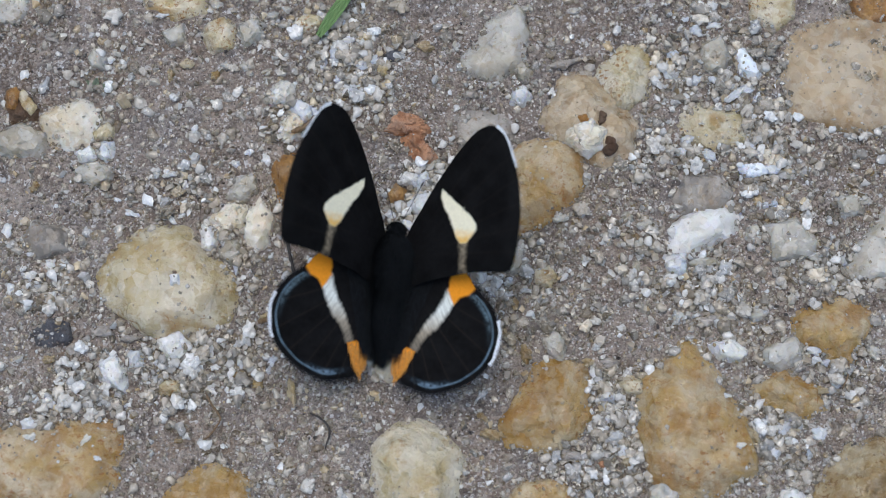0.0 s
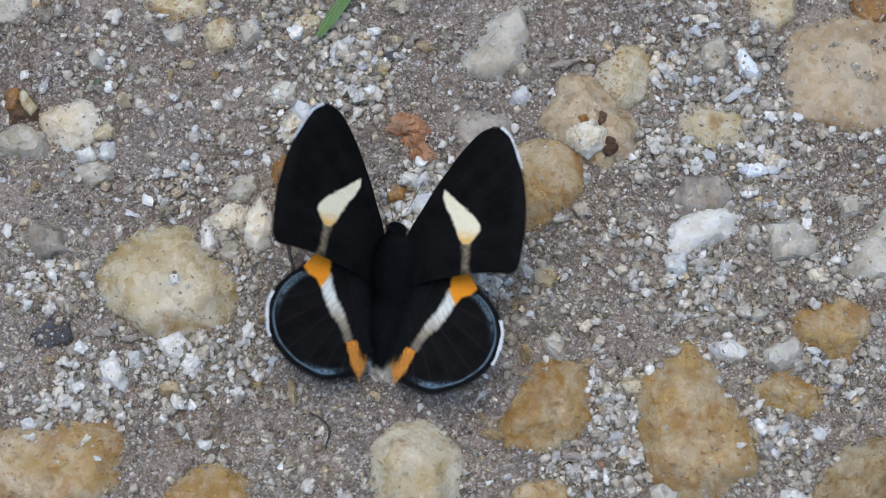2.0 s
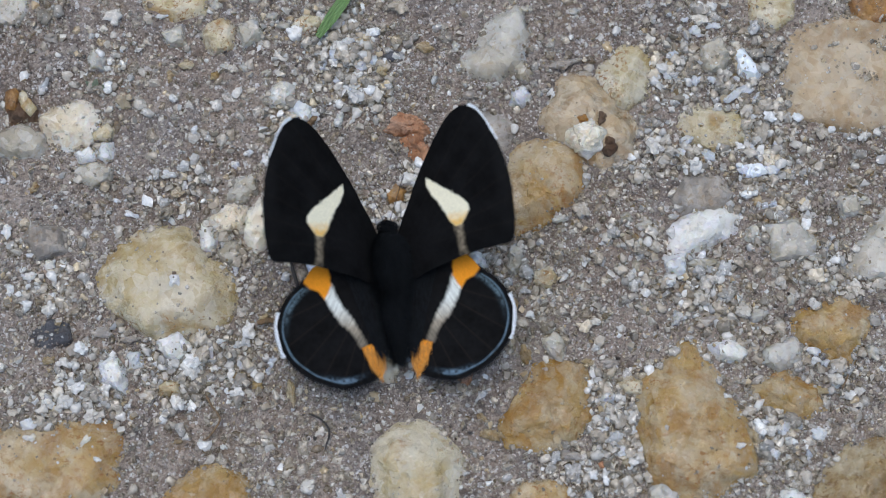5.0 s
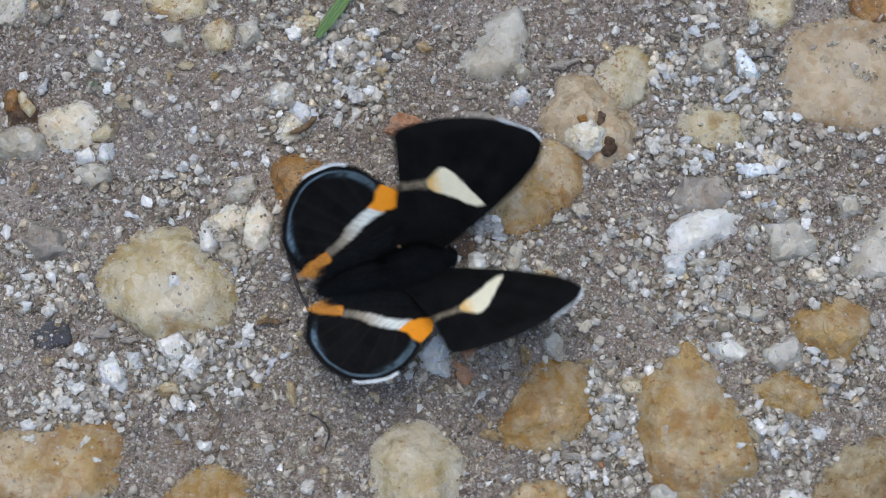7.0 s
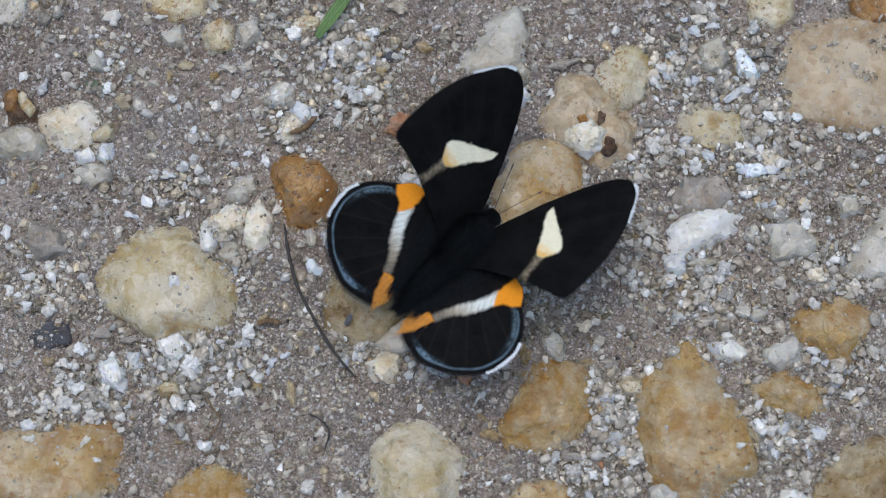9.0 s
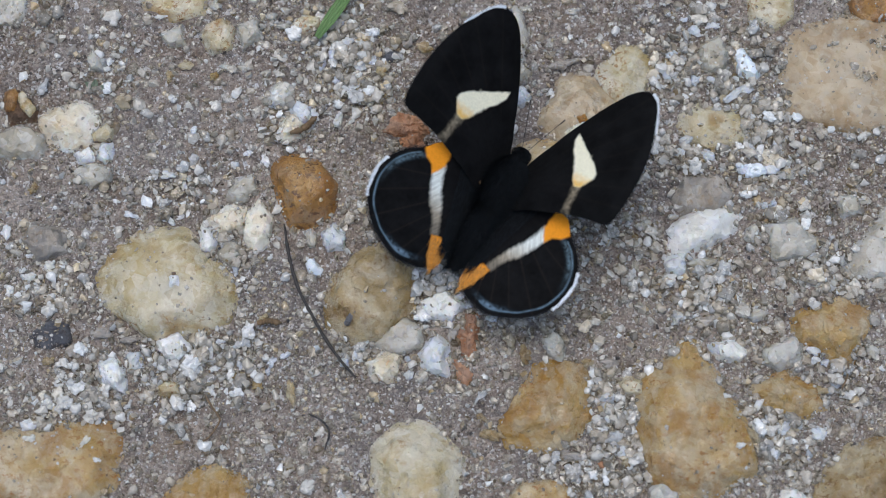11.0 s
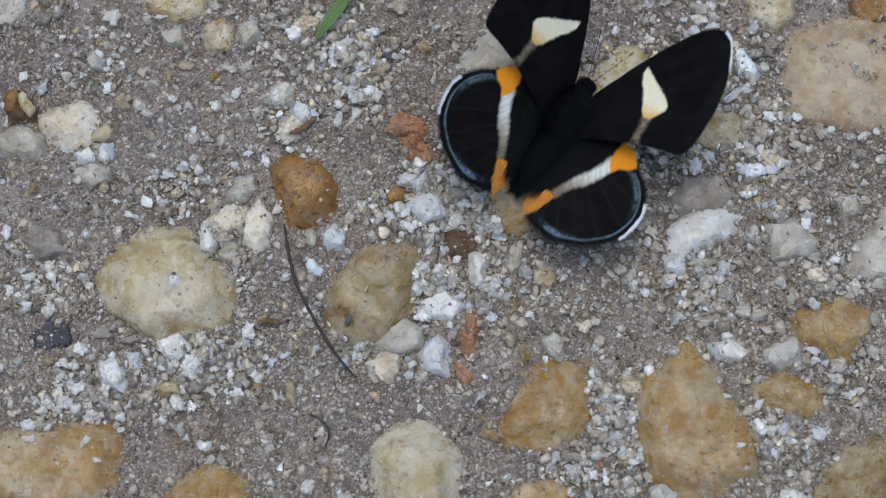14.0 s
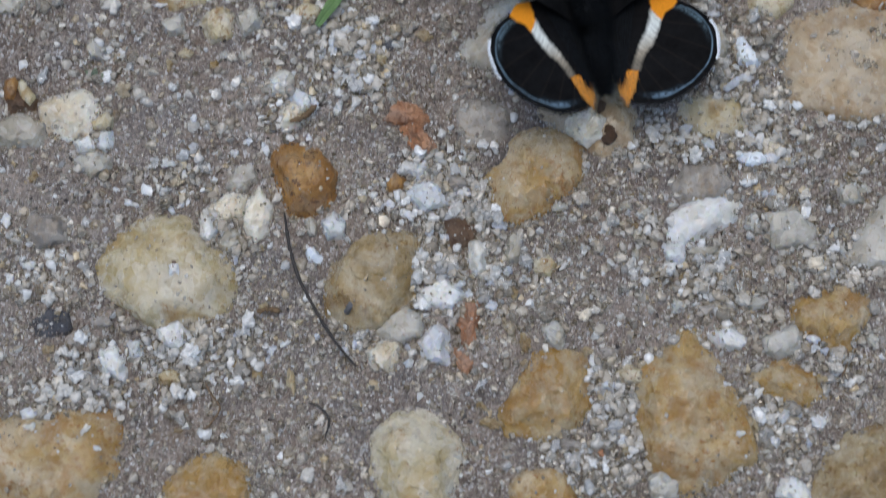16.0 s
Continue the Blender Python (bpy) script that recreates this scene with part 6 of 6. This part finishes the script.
STEP = (
    (9.1, 3.82, 1.04, 48.5, 1.0, -3.0, 42.6, 24.9, 1.4, 1.8, 0.4),
    (9.2, 3.93, 1.93, 52.4, 1.1, -3.1, 42.6, 28.0, 0.8, 2.0, -0.8),
    (11.3, 9.00, 8.13, 58.2, 1.2, 3.2, 41.1, 25.0, 0.6, -1.6, 2.7),
    (11.5, 9.42, 8.26, 53.8, 1.2, 3.2, 41.1, 25.0, 0.6, -1.6, 2.7),
    (11.7, 9.73, 8.66, 51.3, 1.4, 2.5, 39.3, 21.4, 0.2, -1.6, 2.9),
    (11.8, 9.68, 8.80, 55.8, 1.5, 2.2, 38.3, 19.6, -0.1, -1.7, 2.9),
    (12, 9.43, 9.59, 66.7, 1.7, 1.5, 36.5, 16.0, -0.5, -1.7, 3.1),
    (12.2, 9.81, 10.38, 69.0, 3.1, 1.8, 37.7, 18.3, -0.0, -1.9, 3.1),
)
CROSS = (
    (12.3, 9.63, 10.19, 67.5, 3.7, 1.9, 38.2, 19.4, 0.2, -1.9, 3.0),
    (12.5, 10.34, 9.73, 61.1, 5.1, 2.2, 39.4, 21.7, 0.7, -2.1, 3.0),
    (12.7, 10.83, 9.78, 57.2, 6.9, 1.0, 39.5, 21.5, 0.5, -2.3, 2.9),
    (12.8, 11.58, 9.84, 53.4, 7.9, 0.5, 39.5, 21.4, 0.5, -2.4, 2.8),
    (13, 11.93, 10.08, 50.6, 9.7, -0.7, 39.6, 21.2, 0.3, -2.6, 2.7),
    (13.1, 11.54, 11.31, 58.0, 8.4, -0.6, 39.8, 21.4, 0.3, -2.4, 2.8),
    (13.2, 10.36, 12.30, 71.4, 7.1, -0.4, 40.1, 21.6, 0.3, -2.2, 2.9),
    (13.3, 9.85, 13.15, 78.4, 5.9, -0.3, 40.3, 21.7, 0.4, -2.0, 2.9),
)
HASTEN = (
    (13.4, 11.13, 14.04, 76.1, 4.6, -0.1, 40.6, 21.9, 0.4, -1.8, 3.0),
    (13.5, 12.21, 14.84, 72.7, 3.3, -0.0, 40.8, 22.1, 0.4, -1.6, 3.1),
    (13.6, 13.93, 16.06, 65.6, 4.1, -0.3, 40.9, 22.2, 0.3, -1.6, 3.0),
    (13.7, 15.10, 16.42, 63.8, 4.9, -0.6, 41.1, 22.2, 0.2, -1.7, 2.9),
    (13.8, 15.85, 16.33, 57.0, 5.7, -1.0, 41.2, 22.3, 0.0, -1.7, 2.8),
    (13.9, 16.26, 16.62, 55.1, 6.5, -1.3, 41.4, 22.3, -0.1, -1.8, 2.7),
    (14, 16.91, 17.70, 56.7, 7.3, -1.6, 41.5, 22.4, -0.2, -1.8, 2.6),
    (14.1, 17.14, 19.05, 60.1, 6.7, -1.8, 41.7, 22.7, -0.1, -1.5, 2.5),
)
ASCEND = (
    (14.2, 17.27, 20.52, 69.8, 6.1, -2.0, 42.0, 23.0, 0.1, -1.3, 2.4),
    (14.3, 18.11, 21.24, 68.0, 5.5, -2.2, 42.2, 23.3, 0.2, -1.0, 2.2),
    (14.4, 19.02, 23.05, 67.1, 4.9, -2.4, 42.5, 23.6, 0.4, -0.8, 2.1),
    (14.5, 19.96, 23.15, 63.5, 4.3, -2.6, 42.7, 23.9, 0.5, -0.5, 2.0),
    (15, 20.63, 23.19, 65.4, 6.0, -2.0, 42.1, 21.5, -0.4, -0.5, 2.3),
    (15.2, 22.04, 24.84, 70.4, 5.3, -5.6, 40.5, 20.1, -0.2, -0.3, 1.7),
    (15.3, 21.51, 25.72, 77.2, 4.9, -7.4, 39.6, 19.4, -0.2, -0.2, 1.5),
    (15.5, 20.54, 26.69, 89.4, 4.2, -11.0, 38.0, 18.0, 0.0, 0.0, 0.9),
)
DEPART = (
    (15.7, 18.48, 28.68, 111.9, 5.4, -10.6, 38.0, 17.5, 0.0, 0.0, 1.4),
    (15.8, 18.48, 29.83, 106.6, 6.1, -10.3, 38.0, 17.2, 0.0, 0.0, 1.6),
    (16, 19.00, 30.95, 100.0, 7.3, -9.9, 38.0, 16.7, 0.0, 0.0, 2.1),
)


def motions():
    body, wing = [], {key: [] for key in WINGS}
    for t, x, y, heading, roll, pitch, fore, hind, sweep, fore_more, hind_more in STAND + SHIFT + LEAVE_TURN + TURN + TURN_BACK + STEP + CROSS + HASTEN + ASCEND + DEPART:
        body.append((t, pose(x * MM, y * MM, 0.0055, roll, -pitch, heading)))
        for (kind, side), rows in wing.items():
            lift = fore + side * fore_more if kind == "fore" else hind + side * hind_more
            turn = sweep if kind == "fore" else 0
            rows.append((t, pose(0, side * HINGE * MM, 0, side * lift, 0, 0) @ pose(0, 0, 0, 0, 0, -side * turn)))
    walk(BUTTERFLY, body)
    for key, rows in wing.items():
        walk(WINGS[key], rows)


motions()
